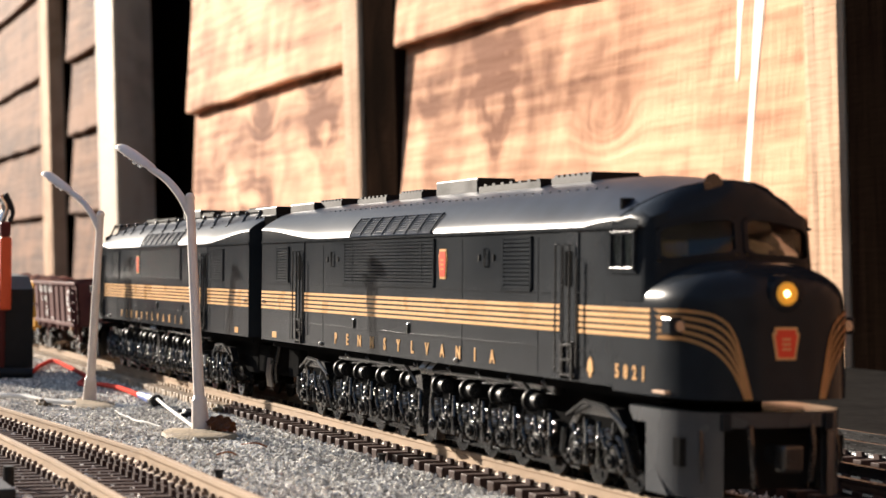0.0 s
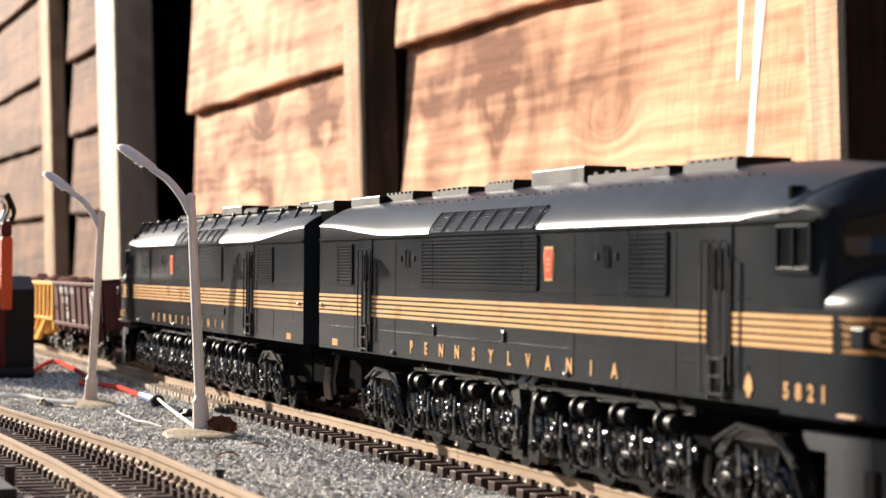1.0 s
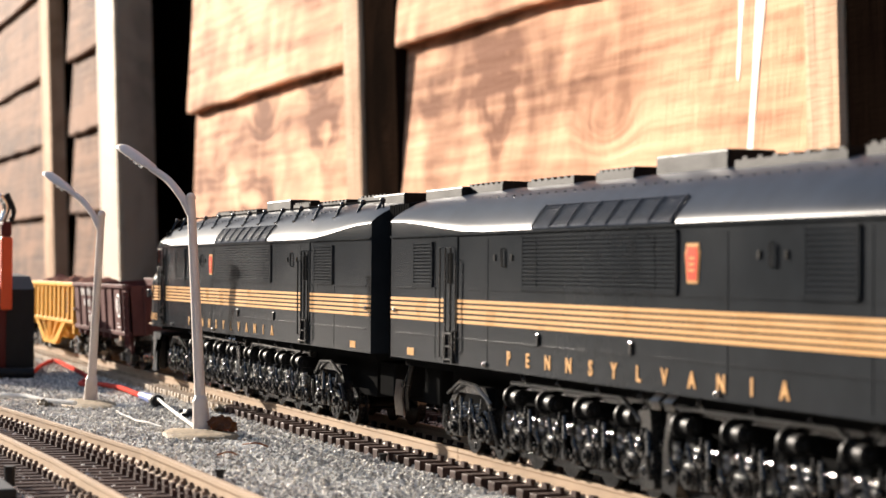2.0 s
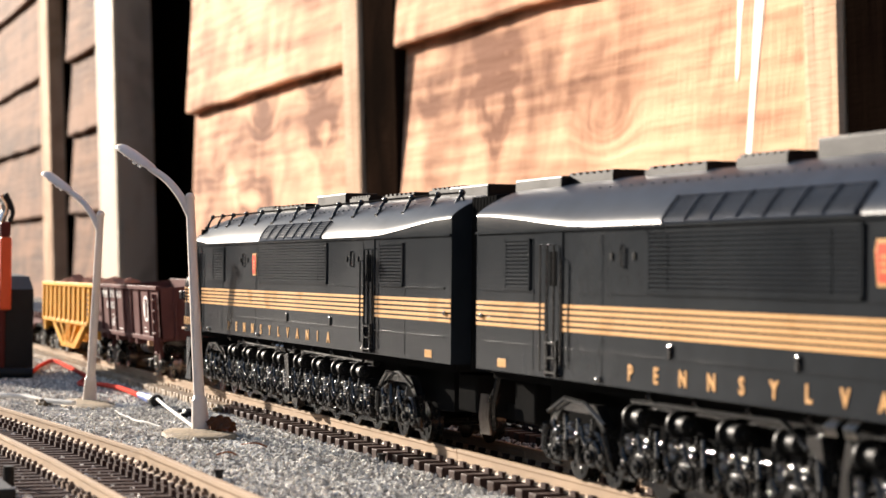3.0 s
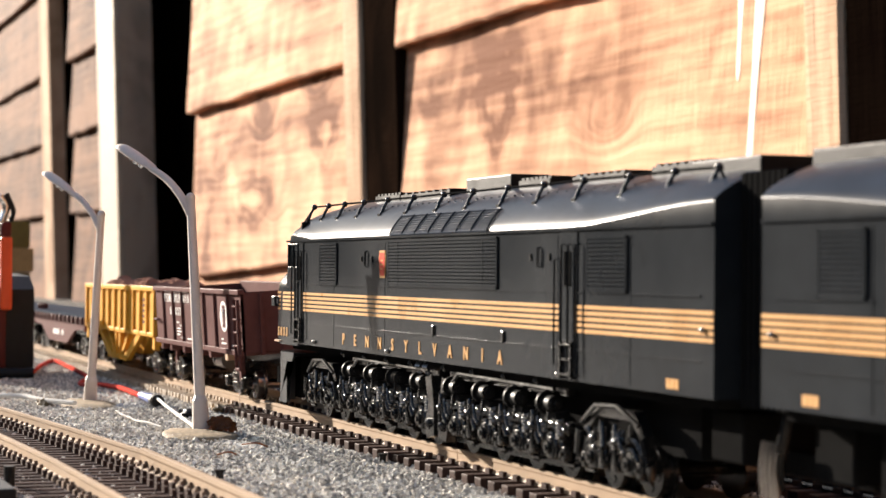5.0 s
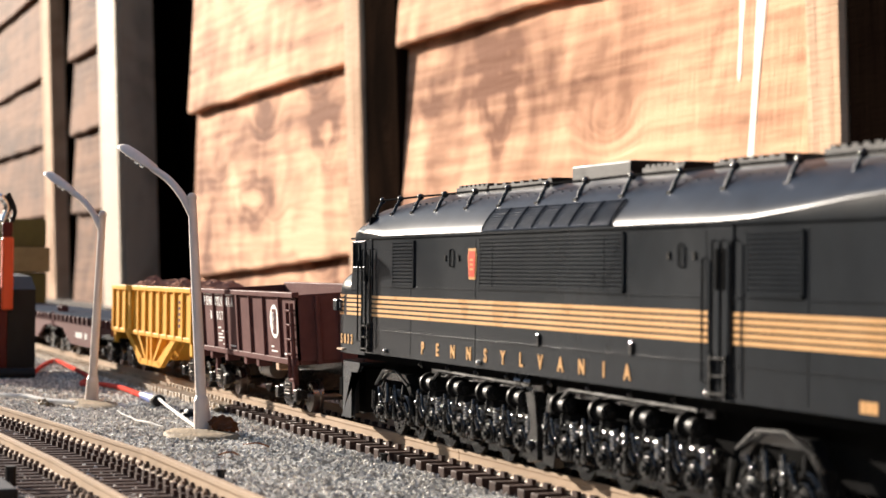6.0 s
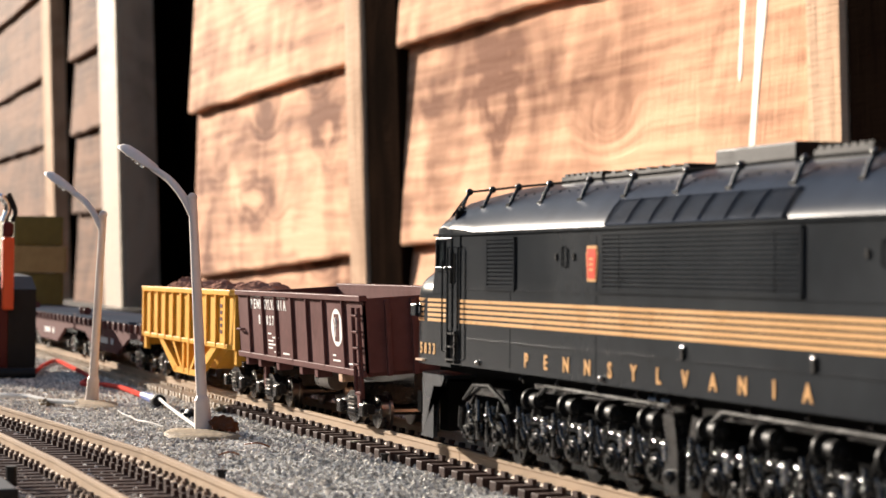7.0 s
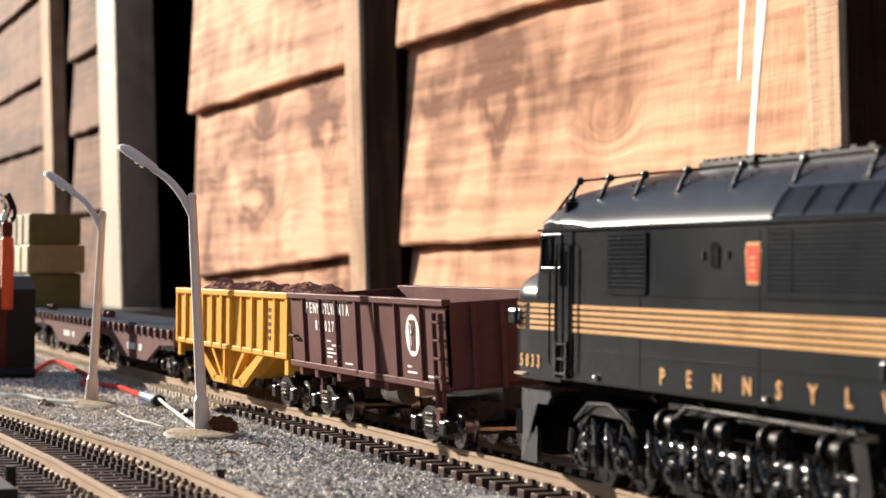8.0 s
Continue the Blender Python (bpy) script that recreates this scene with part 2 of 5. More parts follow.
def tube(bm, pts, r, seg=6, r1=None):
    """A round bar along pts; r1: radius at the far end."""
    pts = [Vector(p) for p in pts]
    rings, up = [], Vector((0.13, 0.31, 0.94))
    for i, p in enumerate(pts):
        d = (pts[min(i + 1, len(pts) - 1)] - pts[max(i - 1, 0)]).normalized()
        a = d.cross(up).normalized()
        b = d.cross(a)
        rad = r if r1 is None else r + (r1 - r) * i / (len(pts) - 1)
        rings.append([bm.verts.new(p + rad * (math.cos(2 * math.pi * k / seg) * a + math.sin(2 * math.pi * k / seg) * b)) for k in range(seg)])
    for A, B in zip(rings, rings[1:]):
        for k in range(seg):
            bm.faces.new((A[k], A[(k + 1) % seg], B[(k + 1) % seg], B[k]))
    bm.faces.new(rings[0][::-1]), bm.faces.new(rings[-1])
    bmesh.ops.recalc_face_normals(bm, faces=bm.faces)
    return bm


def spline(pts, n=8):
    """Points on a smooth curve through pts."""
    pts = [Vector(p) for p in pts]
    P = [2 * pts[0] - pts[1]] + pts + [2 * pts[-1] - pts[-2]]
    out = []
    for i in range(1, len(P) - 2):
        for k in range(n):
            t = k / n
            out.append(0.5 * (2 * P[i] + (P[i + 1] - P[i - 1]) * t + (2 * P[i - 1] - 5 * P[i] + 4 * P[i + 1] - P[i + 2]) * t * t
                              + (3 * P[i] - P[i - 1] - 3 * P[i + 1] + P[i + 2]) * t ** 3))
    return out + [pts[-1]]


def loft(bm, secs, caps=True, closed=True):
    """Skin over sections of equal count."""
    rings = [[bm.verts.new(p) for p in s] for s in secs]
    n = len(rings[0])
    for A, B in zip(rings, rings[1:]):
        for k in range(n if closed else n - 1):
            bm.faces.new((A[k], A[(k + 1) % n], B[(k + 1) % n], B[k]))
    if caps:
        bm.faces.new(rings[0][::-1]), bm.faces.new(rings[-1])
    bmesh.ops.recalc_face_normals(bm, faces=bm.faces)
    return bm


def prism(bm, pts, y0, y1):
    """Outline pts (x, z) run from y0 to y1."""
    return loft(bm, [[(x, y0, z) for x, z in pts], [(x, y1, z) for x, z in pts]])


def glyphs(word, size, centres, depth=0.00012):
    """Letters standing in the plane y = 0, facing -y, each centred at its x, feet at z = 0."""
    bm = bmesh.new()
    for ch, x in zip(word, centres):
        cu = bpy.data.curves.new("glyph", "FONT")
        cu.body, cu.size, cu.extrude, cu.align_x, cu.resolution_u, cu.offset = ch, size, depth / 2, "CENTER", 3, size * 0.03
        ob = bpy.data.objects.new("glyph", cu)
        scene.collection.objects.link(ob)
        me = bpy.data.meshes.new_from_object(ob.evaluated_get(bpy.context.evaluated_depsgraph_get()))
        me.transform(pose(x, 0, 0, 90, 0, 0))
        bm.from_mesh(me)
        bpy.data.objects.remove(ob), bpy.data.meshes.remove(me), bpy.data.curves.remove(cu)
    return bm


def spread(a, b, n):
    return [a + (b - a) * i / (n - 1) for i in range(n)]


# ---- ground ----


def ground_z(x, y):
    f = min(1, max(0, (-0.60 - x) / 0.13))
    g = min(1, max(0, (-0.020 - y) / 0.022))
    g = g * g * (3 - 2 * g)
    return -0.0060 + 0.0018 * g - 0.0034 * f * f * (3 - 2 * f) * g


def make_ground():
    bm = bmesh.new()
    nx, ny = 130, 50
    vs = [[bm.verts.new((-1.6 + 1.5 * i / nx, -0.22 + 0.255 * j / ny, ground_z(-1.6 + 1.5 * i / nx, -0.22 + 0.255 * j / ny)
                         + 0.0009 * noise.noise(Vector((i * 0.6, j * 0.6, 0))))) for j in range(ny + 1)] for i in range(nx + 1)]
    for i in range(nx):
        for j in range(ny):
            bm.faces.new((vs[i][j], vs[i + 1][j], vs[i + 1][j + 1], vs[i][j + 1]))
    tagged(part("ballast_bed", bm, GROUND, smooth=True), "grey gravel bed of a model railway", "ground", kind="structure")
    # dark sheet added for the shade behind the train
    tagged(part("shade_sheet", bx(-2.4, 0.6, 0.035, 0.40, -0.0125, -0.0064), SHADE_BED), "dark sheet beneath the back tracks, shade put into its colour", "ground", kind="structure")
    bm = bmesh.new()
    box(bm, -60, 60, -60, 60, -0.06, -0.0125)
    tagged(part("ground", bm, SOIL), "dark weathered baseboard and yard around the model tracks", "ground", kind="structure")


def make_light_blockers():
    """Plain unseen walls behind the camera, tall as a man, in shade on this side, added to block sky light."""
    for name, a in (("blocker_south", (-9.2, 1.2, -2.8, -2.6, -0.06, 1.25)), ("blocker_east", (1.0, 1.2, -2.6, 0.5, -0.06, 0.75)), ("blocker_west", (-9.2, -9.0, -2.6, 0.5, -0.06, 1.25))):
        tagged(part(name, bx(*a), WALL), "unseen dark wall added to block sky light", "wall", kind="structure")


def make_stones():
    rng = np.random.RandomState(3)
    n = 100000
    x = -0.20 - 0.95 * rng.rand(n) ** 1.5
    y = -0.165 + 0.27 * rng.rand(n) ** 1.3
    base = np.array([(1, 0, 0), (0, 1, 0), (-1, 0, 0), (0, -1, 0), (0, 0, 1), (0, 0, -1)], float)
    tri = np.array([(0, 1, 4), (1, 2, 4), (2, 3, 4), (3, 0, 4), (1, 0, 5), (2, 1, 5), (3, 2, 5), (0, 3, 5)])
    v = base[None] * (0.6 + 0.7 * rng.rand(n, 6, 1)) + 0.15 * rng.randn(n, 6, 3)
    q, _ = np.linalg.qr(rng.randn(n, 3, 3))
    v = np.einsum("nij,nkj->nki", q, v)
    mid = np.interp(x, (-.95, -.6264, -.50, -.40, -.12), (-.141, -.107, -.098, -.0945, -.0925))
    keep = (np.abs(y - mid + 0.002) > 0.0205) | (rng.rand(n) < 0.12)
    x, y, v, n = x[keep], y[keep], v[keep], int(keep.sum())
    size = 0.00034 + 0.00042 * rng.rand(n) ** 2
    v *= size[:, None, None]
    z = np.array([ground_z(a, b) for a, b in zip(x, y)]) + 0.0001 + 0.0003 * rng.rand(n)
    v += np.stack([x, y, z], 1)[:, None, :]
    f = (tri[None] + 6 * np.arange(n)[:, None, None]).reshape(-1, 3)
    me = bpy.data.meshes.new("ballast")
    me.from_pydata(v.reshape(-1, 3).tolist(), [], f.tolist())
    me.materials.append(STONE)
    tagged(new("ballast", me), "loose crushed grey stone ballast between the tracks", "gravel", kind="stuff")


# ---- track ----


def rail_bar(bm, pts, k=1.0):
    """A rail of flat foot, thin web and rounded head along pts (top of head at the point)."""
    pts = [Vector(p) for p in pts]
    prof = [(-.00135, -.0036), (.00135, -.0036), (.0012, -.0031), (.00045, -.0027), (.00045, -.0012), (.00062, -.0008), (.00060, -.0001), (.0003, 0),
            (-.0003, 0), (-.00060, -.0001), (-.00062, -.0008), (-.00045, -.0012), (-.00045, -.0027), (-.0012, -.0031)]
    secs = []
    for i, p in enumerate(pts):
        d = (pts[min(i + 1, len(pts) - 1)] - pts[max(i - 1, 0)]).normalized()
        s = Vector((-d.y, d.x, 0))
        secs.append([p + s * (a * k) + Vector((0, 0, b * k)) for a, b in prof])
    return loft(bm, secs)


def sleeper_mesh(length, width, material, name="sleeper"):
    bm = bmesh.new()
    box(bm, -width / 2, width / 2, -length / 2, length / 2, -0.0068, -0.0036, 0.0002)
    for s in (-1, 1):
        for e in (-0.0021, 0.0011):
            box(bm, -width * 0.32, width * 0.32, s * 0.0088 + e, s * 0.0088 + e + 0.001, -0.0036, -0.0024)
    me = bpy.data.meshes.new(name)
    bm.to_mesh(me)
    bm.free()
    me.materials.append(material)
    return me


def make_track(label, y, x0, x1, step, jitter, pale_before=None, joints=(), metal=None):
    root = tagged(new("track"), label, "railway track", kind="structure")
    for s in (-1, 1):
        edges = [x0, *joints, x1]
        for a, b in zip(edges, edges[1:]):
            part("rail", rail_bar(bmesh.new(), [(a + 0.0002, y + s * 0.0088, 0), (b - 0.0002, y + s * 0.0088, 0)]), metal or RAIL, root)
    dark, pale = sleeper_mesh(0.033, 0.0040, TIE), sleeper_mesh(0.033, 0.0028, TIE_PALE)
    rng = random.Random(5)
    x = x0 + 0.003
    while x < x1:
        o = new("sleeper", pale if pale_before and x < pale_before else dark)
        o.parent = root
        o.matrix_basis = pose(x + rng.uniform(-jitter, jitter), y + rng.uniform(-jitter, jitter), 0, 0, 0, rng.uniform(-60, 60) * jitter * 20)
        x += step * (.66 if pale_before and x < pale_before else 1)
    return root


def turnout_mid(x):
    return float(np.interp(x, (-.95, -.6264, -.50, -.40, -.12), (-.141, -.107, -.098, -.0945, -.0925)))


def make_turnout():
    root = tagged(new("track_turnout"), "brown model railway turnout with tarnished rails in gravel", "railway track", kind="structure")
    part("rail", rail_bar(bmesh.new(), [(-0.464, -0.0835, 0.0008), (-0.12, -0.0815, 0.0008)], 1.35), RAIL, root)
    part("rail", rail_bar(bmesh.new(), [(-0.95, -0.1290, 0), (-0.76, -0.1090, 0), (-0.6264, -0.0960, 0), (-0.5375, -0.0880, 0), (-0.4645, -0.0826, 0)]), RAIL, root)
    part("rail", rail_bar(bmesh.new(), [(-0.75, -0.1290, 0), (-0.60, -0.1150, 0), (-0.5236, -0.1092, 0), (-0.4506, -0.1064, 0), (-0.3877, -0.1058, 0), (-0.12, -0.1040, 0)]), RAIL, root)
    bm = bmesh.new()
    rng = random.Random(6)
    for pts in (((-.95, -.1290), (-.76, -.1090), (-.6264, -.0960), (-.5375, -.0880), (-.4645, -.0826), (-.12, -.0815)), ((-.75, -.1290), (-.60, -.1150), (-.5236, -.1092), (-.4506, -.1064), (-.3877, -.1058), (-.12, -.1040))):
        x = -.80
        while x < -.20:
            y = float(np.interp(x, [p[0] for p in pts], [p[1] for p in pts]))
            for e in (-.0021, .0021):
                h = rng.uniform(-.0003, .0003)
                box(bm, x - .0009, x + .0009, y + e - .0005, y + e + .0005, -.0040, -.0025 + h)
                box(bm, x - .0004, x + .0004, y + e * .8 - .0004, y + e * .8 + .0004, -.0027, -.0019 + h)
            x += .0066
    tagged(part("rail_chairs", bm, TIE_DUST, root), kind="stuff")
    dark = sleeper_mesh(0.044, 0.0034, TIE)
    rng = random.Random(8)
    x = -1.05
    while x < -0.12:
        o = new("sleeper", dark)
        o.parent = root
        o.matrix_basis = pose(x, turnout_mid(x) - .002, 0, 0, 0, rng.uniform(-1, 1))
        x += 0.0066
    bm = bx(-0.425, -0.400, -0.1290, -0.1215, -0.005, -0.0010, 0.0004)
    cyl(bm, (-0.430, -0.1190, -0.004), (-0.430, -0.1190, 0.0006), 0.0012, 10)
    part("switch_box", bm, BLACKP, root)


# ---- fence behind the layout: leans two degrees towards the tracks ----


def fence_board(root, x0, x1, za0, za1, zb0, zb1, seed, material):
    """A tapered overlapping board: lower edge from za0 to za1 stands proud, upper edge from zb0 to zb1 tucks in."""
    n = max(4, int((x1 - x0) / 0.02))
    secs = []
    for i in range(n + 1):
        f = i / n
        x = x0 + (x1 - x0) * f
        w = 0.0035 * noise.noise(Vector((x * 9, seed, 0))) + 0.0012 * noise.noise(Vector((x * 60, seed, 3)))
        za, zb = za0 + (za1 - za0) * f + w, zb0 + (zb1 - zb0) * f
        b = 0.0025 * noise.noise(Vector((x * 4, seed, 7)))
        secs.append([(x, b - 0.016, za + 0.0015), (x, b - 0.0172, za + 0.004), (x, b - 0.0100, (za + zb) / 2), (x, b - 0.0035, zb), (x, 0.006, zb), (x, 0.006, za)])
    return part("board", loft(bmesh.new(), secs), material, root)


def upright(root, name, x0, x1, depth, z0, z1, seed, material=None, back=0.004):
    secs = []
    for i in range(25):
        z = z0 + (z1 - z0) * i / 24
        a = 0.0014 * noise.noise(Vector((z * 14, seed, 1)))
        b = 0.0014 * noise.noise(Vector((z * 14, seed, 5)))
        c = 0.0025
        secs.append([(x0 + a, back, z), (x0 + a, -depth + c, z), (x0 + a + c, -depth, z), (x1 + b - c, -depth, z), (x1 + b, -depth + c, z), (x1 + b, back, z)])
    return part(name, loft(bmesh.new(), secs), material or POSTW, root)


def make_fence():
    root = tagged(new("fence"), "weathered overlap timber fence with posts, lit by low sun", "fence", kind="structure")
    root.matrix_basis = pose(0, 0.395, 0.2, 2.0, 0, 0)
    base = -0.2
    panels = [(-1.662, -0.92, ((-.02, .035), (.0640, .0735), (.2385, .2385), (.395, .395), (.55, .55), (.70, .70), (.85, .85))),
              (-2.500, -1.765, ((-.10, -.08), (.0325, .0590), (.2410, .2407), (.393, .393), (.55, .55), (.70, .70), (.85, .85))),
              (-3.425, -2.85, ((-.02, -.02), (.135, .135), (.2690, .2686), (.395, .395), (.556, .556), (.70, .70), (.85, .85))),
              (-4.75, -3.60, ((-.02, -.02), (.140, .139), (.2785, .2700), (.398, .3965), (.5565, .555), (.70, .70), (.85, .85))),
              (-6.0, -4.72, ((-.02, -.02), (.140, .140), (.27, .27), (.40, .40), (.55, .55), (.70, .70), (.85, .85))),
              (-0.42, 0.9, ((-.02, -.02), (.09, .09), (.24, .24), (.39, .39), (.55, .55), (.70, .70), (.85, .85)))]
    k = 0
    for x0, x1, rows in panels:
        for (a0, a1), (b0, b1) in zip(rows, rows[1:]):
            k += 1
            fence_board(root, x0, x1, a0 + base, a1 + base, b0 + base + 0.022, b1 + base + 0.022, k, BOARD_DARK if x1 < -2.8 else BOARD)
    for x0, x1, d in ((-0.958, -0.9190, 0.0190), (-1.8120, -1.7600, 0.0190), (-3.69, -3.585, 0.022), (-4.80, -4.70, 0.022), (0.05, 0.10, 0.022)):
        k += 1
        upright(root, "batten", x0, x1, d, base - 0.06, 0.68, k, BATTEN)
    for x0, x1 in ((-2.972, -2.806), (-0.02 + 0.9, 1.0), (-6.0, -5.9)):
        k += 1
        upright(root, "post", x0, x1, 0.046, base - 0.06, 0.72, k)
    # dark strips put where posts and battens throw their shade
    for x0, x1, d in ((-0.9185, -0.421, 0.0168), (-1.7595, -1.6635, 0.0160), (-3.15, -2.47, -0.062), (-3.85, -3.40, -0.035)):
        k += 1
        upright(root, "stained_post", x0, x1, d, base - 0.06, 0.70, k, SHADEW if x1 > -1 else SHADE_GAP, 0.19)
    # sunlight on the post's front face, put in as a pale strip
    part("bleached_face", bx(-2.945, -2.808, -.0505, -.0462, base - .06, .72, .001), TIE_PALE, root, "pale strip, sunlight on the post put into its colour")
    # white streaks down the near board
    for xa, xb, z0, z1, w in ((-1.0215, -1.0305, 0.225, 0.082, 0.0150), (-1.046, -1.0465, 0.22, 0.157, 0.0095)):
        secs = []
        for i in range(15):
            f = i / 14
            x, z = xa + (xb - xa) * f, z0 + (z1 - z0) * f + base
            h = w * (1 - 0.45 * f) * (1 + 0.15 * math.sin(9 * f)) / 2 * (0.3 if i == 14 else 1)
            t = (z - base - 0.0735) / 0.19
            y = -0.0166 + 0.0140 * min(1, max(0, t))
            secs.append([(x - h, y + 0.0015, z), (x - h * 0.7, y - 0.0010, z), (x + h * 0.7, y - 0.0010, z), (x + h, y + 0.0015, z)])
        part("paint_run", loft(bmesh.new(), secs), STREAK, root, "white paint run", True)


# ---- street lamps of the layout ----


def make_street_lamp(base, tip, r0, arm_scale, label):
    root = tagged(new("street_lamp"), label, "street lamp", "model street lamps")
    root.matrix_basis = Matrix.Translation(base)
    top = Vector(tip) - Vector(base)
    s = arm_scale
    part("post", tube(bmesh.new(), [top * (0.13 + 0.87 * i / 6) for i in range(7)], r0 * 0.92, 12, r0 * 0.72), CREAM, root, smooth=True)
    bm = bmesh.new()
    bmesh.ops.create_uvsphere(bm, u_segments=12, v_segments=8, radius=r0 * 0.86, matrix=Matrix.Translation(top))
    part("finial", bm, CREAM, root, smooth=True)
    bm = cyl(bmesh.new(), (0, 0, 0), top * 0.13, r0 * 1.5, 14, r0 * 1.25)
    cyl(bm, top * 0.13, top * 0.15, r0 * 1.25, 14, r0 * 0.9)
    part("socket", bm, CREAM, root, smooth=True)
    a0 = top * 0.92
    arm = spline([a0, a0 + Vector((-.0042, -.0022, .0058)) * s, a0 + Vector((-.0110, -.0050, .0110)) * s, a0 + Vector((-.0190, -.0084, .0148)) * s])
    part("arm", tube(bmesh.new(), arm, r0 * 0.72, 10, r0 * 0.60), CREAM, root, smooth=True)
    p, q = a0 + Vector((-.0175, -.0077, .0143)) * s, a0 + Vector((-.0345, -.0150, .0220)) * s
    d = (q - p).normalized()
    side = d.cross(Vector((0, 0, 1))).normalized()
    up = side.cross(d)
    secs = []
    for f, w, h in ((0, .5, .4), (.08, .85, .7), (.3, 1.0, .85), (.6, 1.15, .95), (.88, 1.1, .85), (.97, .8, .55), (1, .4, .25)):
        c = p + (q - p) * f
        secs.append([c + side * (w * r0 * 1.25 * math.cos(k * math.pi / 6)) + up * (h * r0 * 1.05 * (math.sin(k * math.pi / 6) if k <= 6 else 0.55 * math.sin(k * math.pi / 6))) for k in range(12)])
    part("lamp_head", loft(bmesh.new(), secs), CREAM, root, smooth=True)
    bm = bmesh.new()
    rng = random.Random(2)
    for f in (.35, .5, .65, .8):
        c = p + (q - p) * f - up * r0 * 0.62
        bmesh.ops.create_icosphere(bm, subdivisions=1, radius=r0 * rng.uniform(.45, .65), matrix=Matrix.Translation(c))
    part("lens", bm, CHROME, root, "crinkled silver reflector")
    return root


def make_glue_disc(lamp, x, y, z, rx, ry, seed, label):
    bm = bmesh.new()
    rings = []
    for f, h in ((1, -.0012), (1.0, .0002), (.93, .0009), (.6, .0013), (.2, .0016)):
        rings.append([(x + rx * f * (1 + .12 * noise.noise(Vector((math.cos(a) * 1.5, math.sin(a) * 1.5, seed)))) * math.cos(a),
                       y + ry * f * (1 + .12 * noise.noise(Vector((math.cos(a) * 1.5, math.sin(a) * 1.5, seed)))) * math.sin(a),
                       z + h + .0004 * noise.noise(Vector((a * 3, f * 5, seed)))) for a in [2 * math.pi * k / 28 for k in range(28)]])
    loft(bm, rings)
    bm.transform(lamp.matrix_basis.inverted())
    return part("glue_base", bm, GLUE, lamp, label, True)


# ---- locomotive ----
CAB_W = .01785
NOSE_Y = [.0178 * math.sin(math.pi / 2 * k / 24) for k in range(25)]


def ring(f, p):
    return max(0.0, 1 - f ** p) ** (1 / p)


WELD = [.2255, .2060, .1870, .1680, .1440, .1245, .1050, .0865]


def nose_front(y):
    """How far the lower nose reaches at that offset from the middle."""
    return .2850 + .0190 * ring(min(1, abs(y) / .0178), 3.0)


def nose_outline(z, back, k=0.0):
    """Plan of the nose at height z: straight flanks, blunt rounded front, drawn in towards the domed top."""
    f = min(1, max(0, (z - .0366) / .0089))
    wide, deep = .0178 * ring(f, 2.3) - k, .0190 * ring(f, 2.5) - k + .0006 * (1 - (z - .0205) / .013) * (z < .0335)
    half = [(.2850 + deep * ring(y / .0178, 3.0), y / .0178 * wide) for y in NOSE_Y] + [(back, wide)]
    return [(u, -y, z) for u, y in half[::-1]] + [(u, y, z) for u, y in half[1:]]


def body_section(u, w, lift, peak, floor=0.0212, eave=.0520):
    """Upright side, tight shoulder, low crown; lift: how far the side runs on above the gutter before it bends."""
    b, h = eave + lift, peak - eave - lift
    half = [(w, floor), (w, eave - .0012), (w, b - .0003), (w * .993, b + .02 * h), (w * .95, b + .145 * h), (w * .90, b + .265 * h), (w * .80, b + .46 * h), (w * .66, b + .67 * h),
            (w * .50, b + .83 * h), (w * .28, b + .95 * h), (0, peak)]
    return [(u, -y, z) for y, z in half] + [(u, y, z) for y, z in half[-2::-1]]


def end_lift(u):
    f = min(1, max(0, (.0720 - u) / .0637))
    g = min(1, max(0, (u - .2560) / .0100))
    return .0034 * f * f * (3 - 2 * f) + .0010 * g


def side_box(bm, s, u0, u1, z0, z1, out, inn=0.0004, bev=0.0):
    a, b = 0.0178 - inn, 0.0178 + out
    return box(bm, u0, u1, min(s * a, s * b), max(s * a, s * b), z0, z1, bev)


def louvre(root, s, u0, u1, z0, z1, n, split=()):
    """A framed bank of slats."""
    bm = bmesh.new()
    t = 0.0005
    for a, b, c, d in ((u0, u1, z1 - t, z1), (u0, u1, z0, z0 + t), (u0, u0 + t, z0, z1), (u1 - t, u1, z0, z1)):
        side_box(bm, s, a, b, c, d, 0.0004)
    fr = part("louvre_frame", bm, BLACK, root)
    h = (z1 - z0 - 2 * t) / n
    cuts = [u0 + t, *split, u1 - t]
    for i in range(n):
        z = z0 + t + i * h
        bm = bmesh.new()
        for a, b in zip(cuts, cuts[1:]):
            y0, y1, y2 = s * 0.01775, s * 0.01822, s * 0.01782
            loft(bm, [[(x, y0, z), (x, y1, z + h * .10), (x, y1, z + h * .66), (x, y2, z + h * .98), (x, y0, z + h * .98)] for x in (a + .00015, b - .00015)])
        part("slat", bm, BLACK, fr)


def grab(bm, s, u, z0, z1, r=0.00022, out=0.0009):
    y = s * (0.0178 + out)
    tube(bm, [(u, s * .0177, z0), (u, y, z0 + .0002), (u, y, z1 - .0002), (u, s * .0177, z1)], r, 5)


def keystone_shape(w, h):
    return [(-w * .36, 0), (w * .36, 0), (w * .5, h * .80), (w * .42, h * .86), (w * .42, h), (-w * .42, h), (-w * .42, h * .86), (-w * .5, h * .80)]


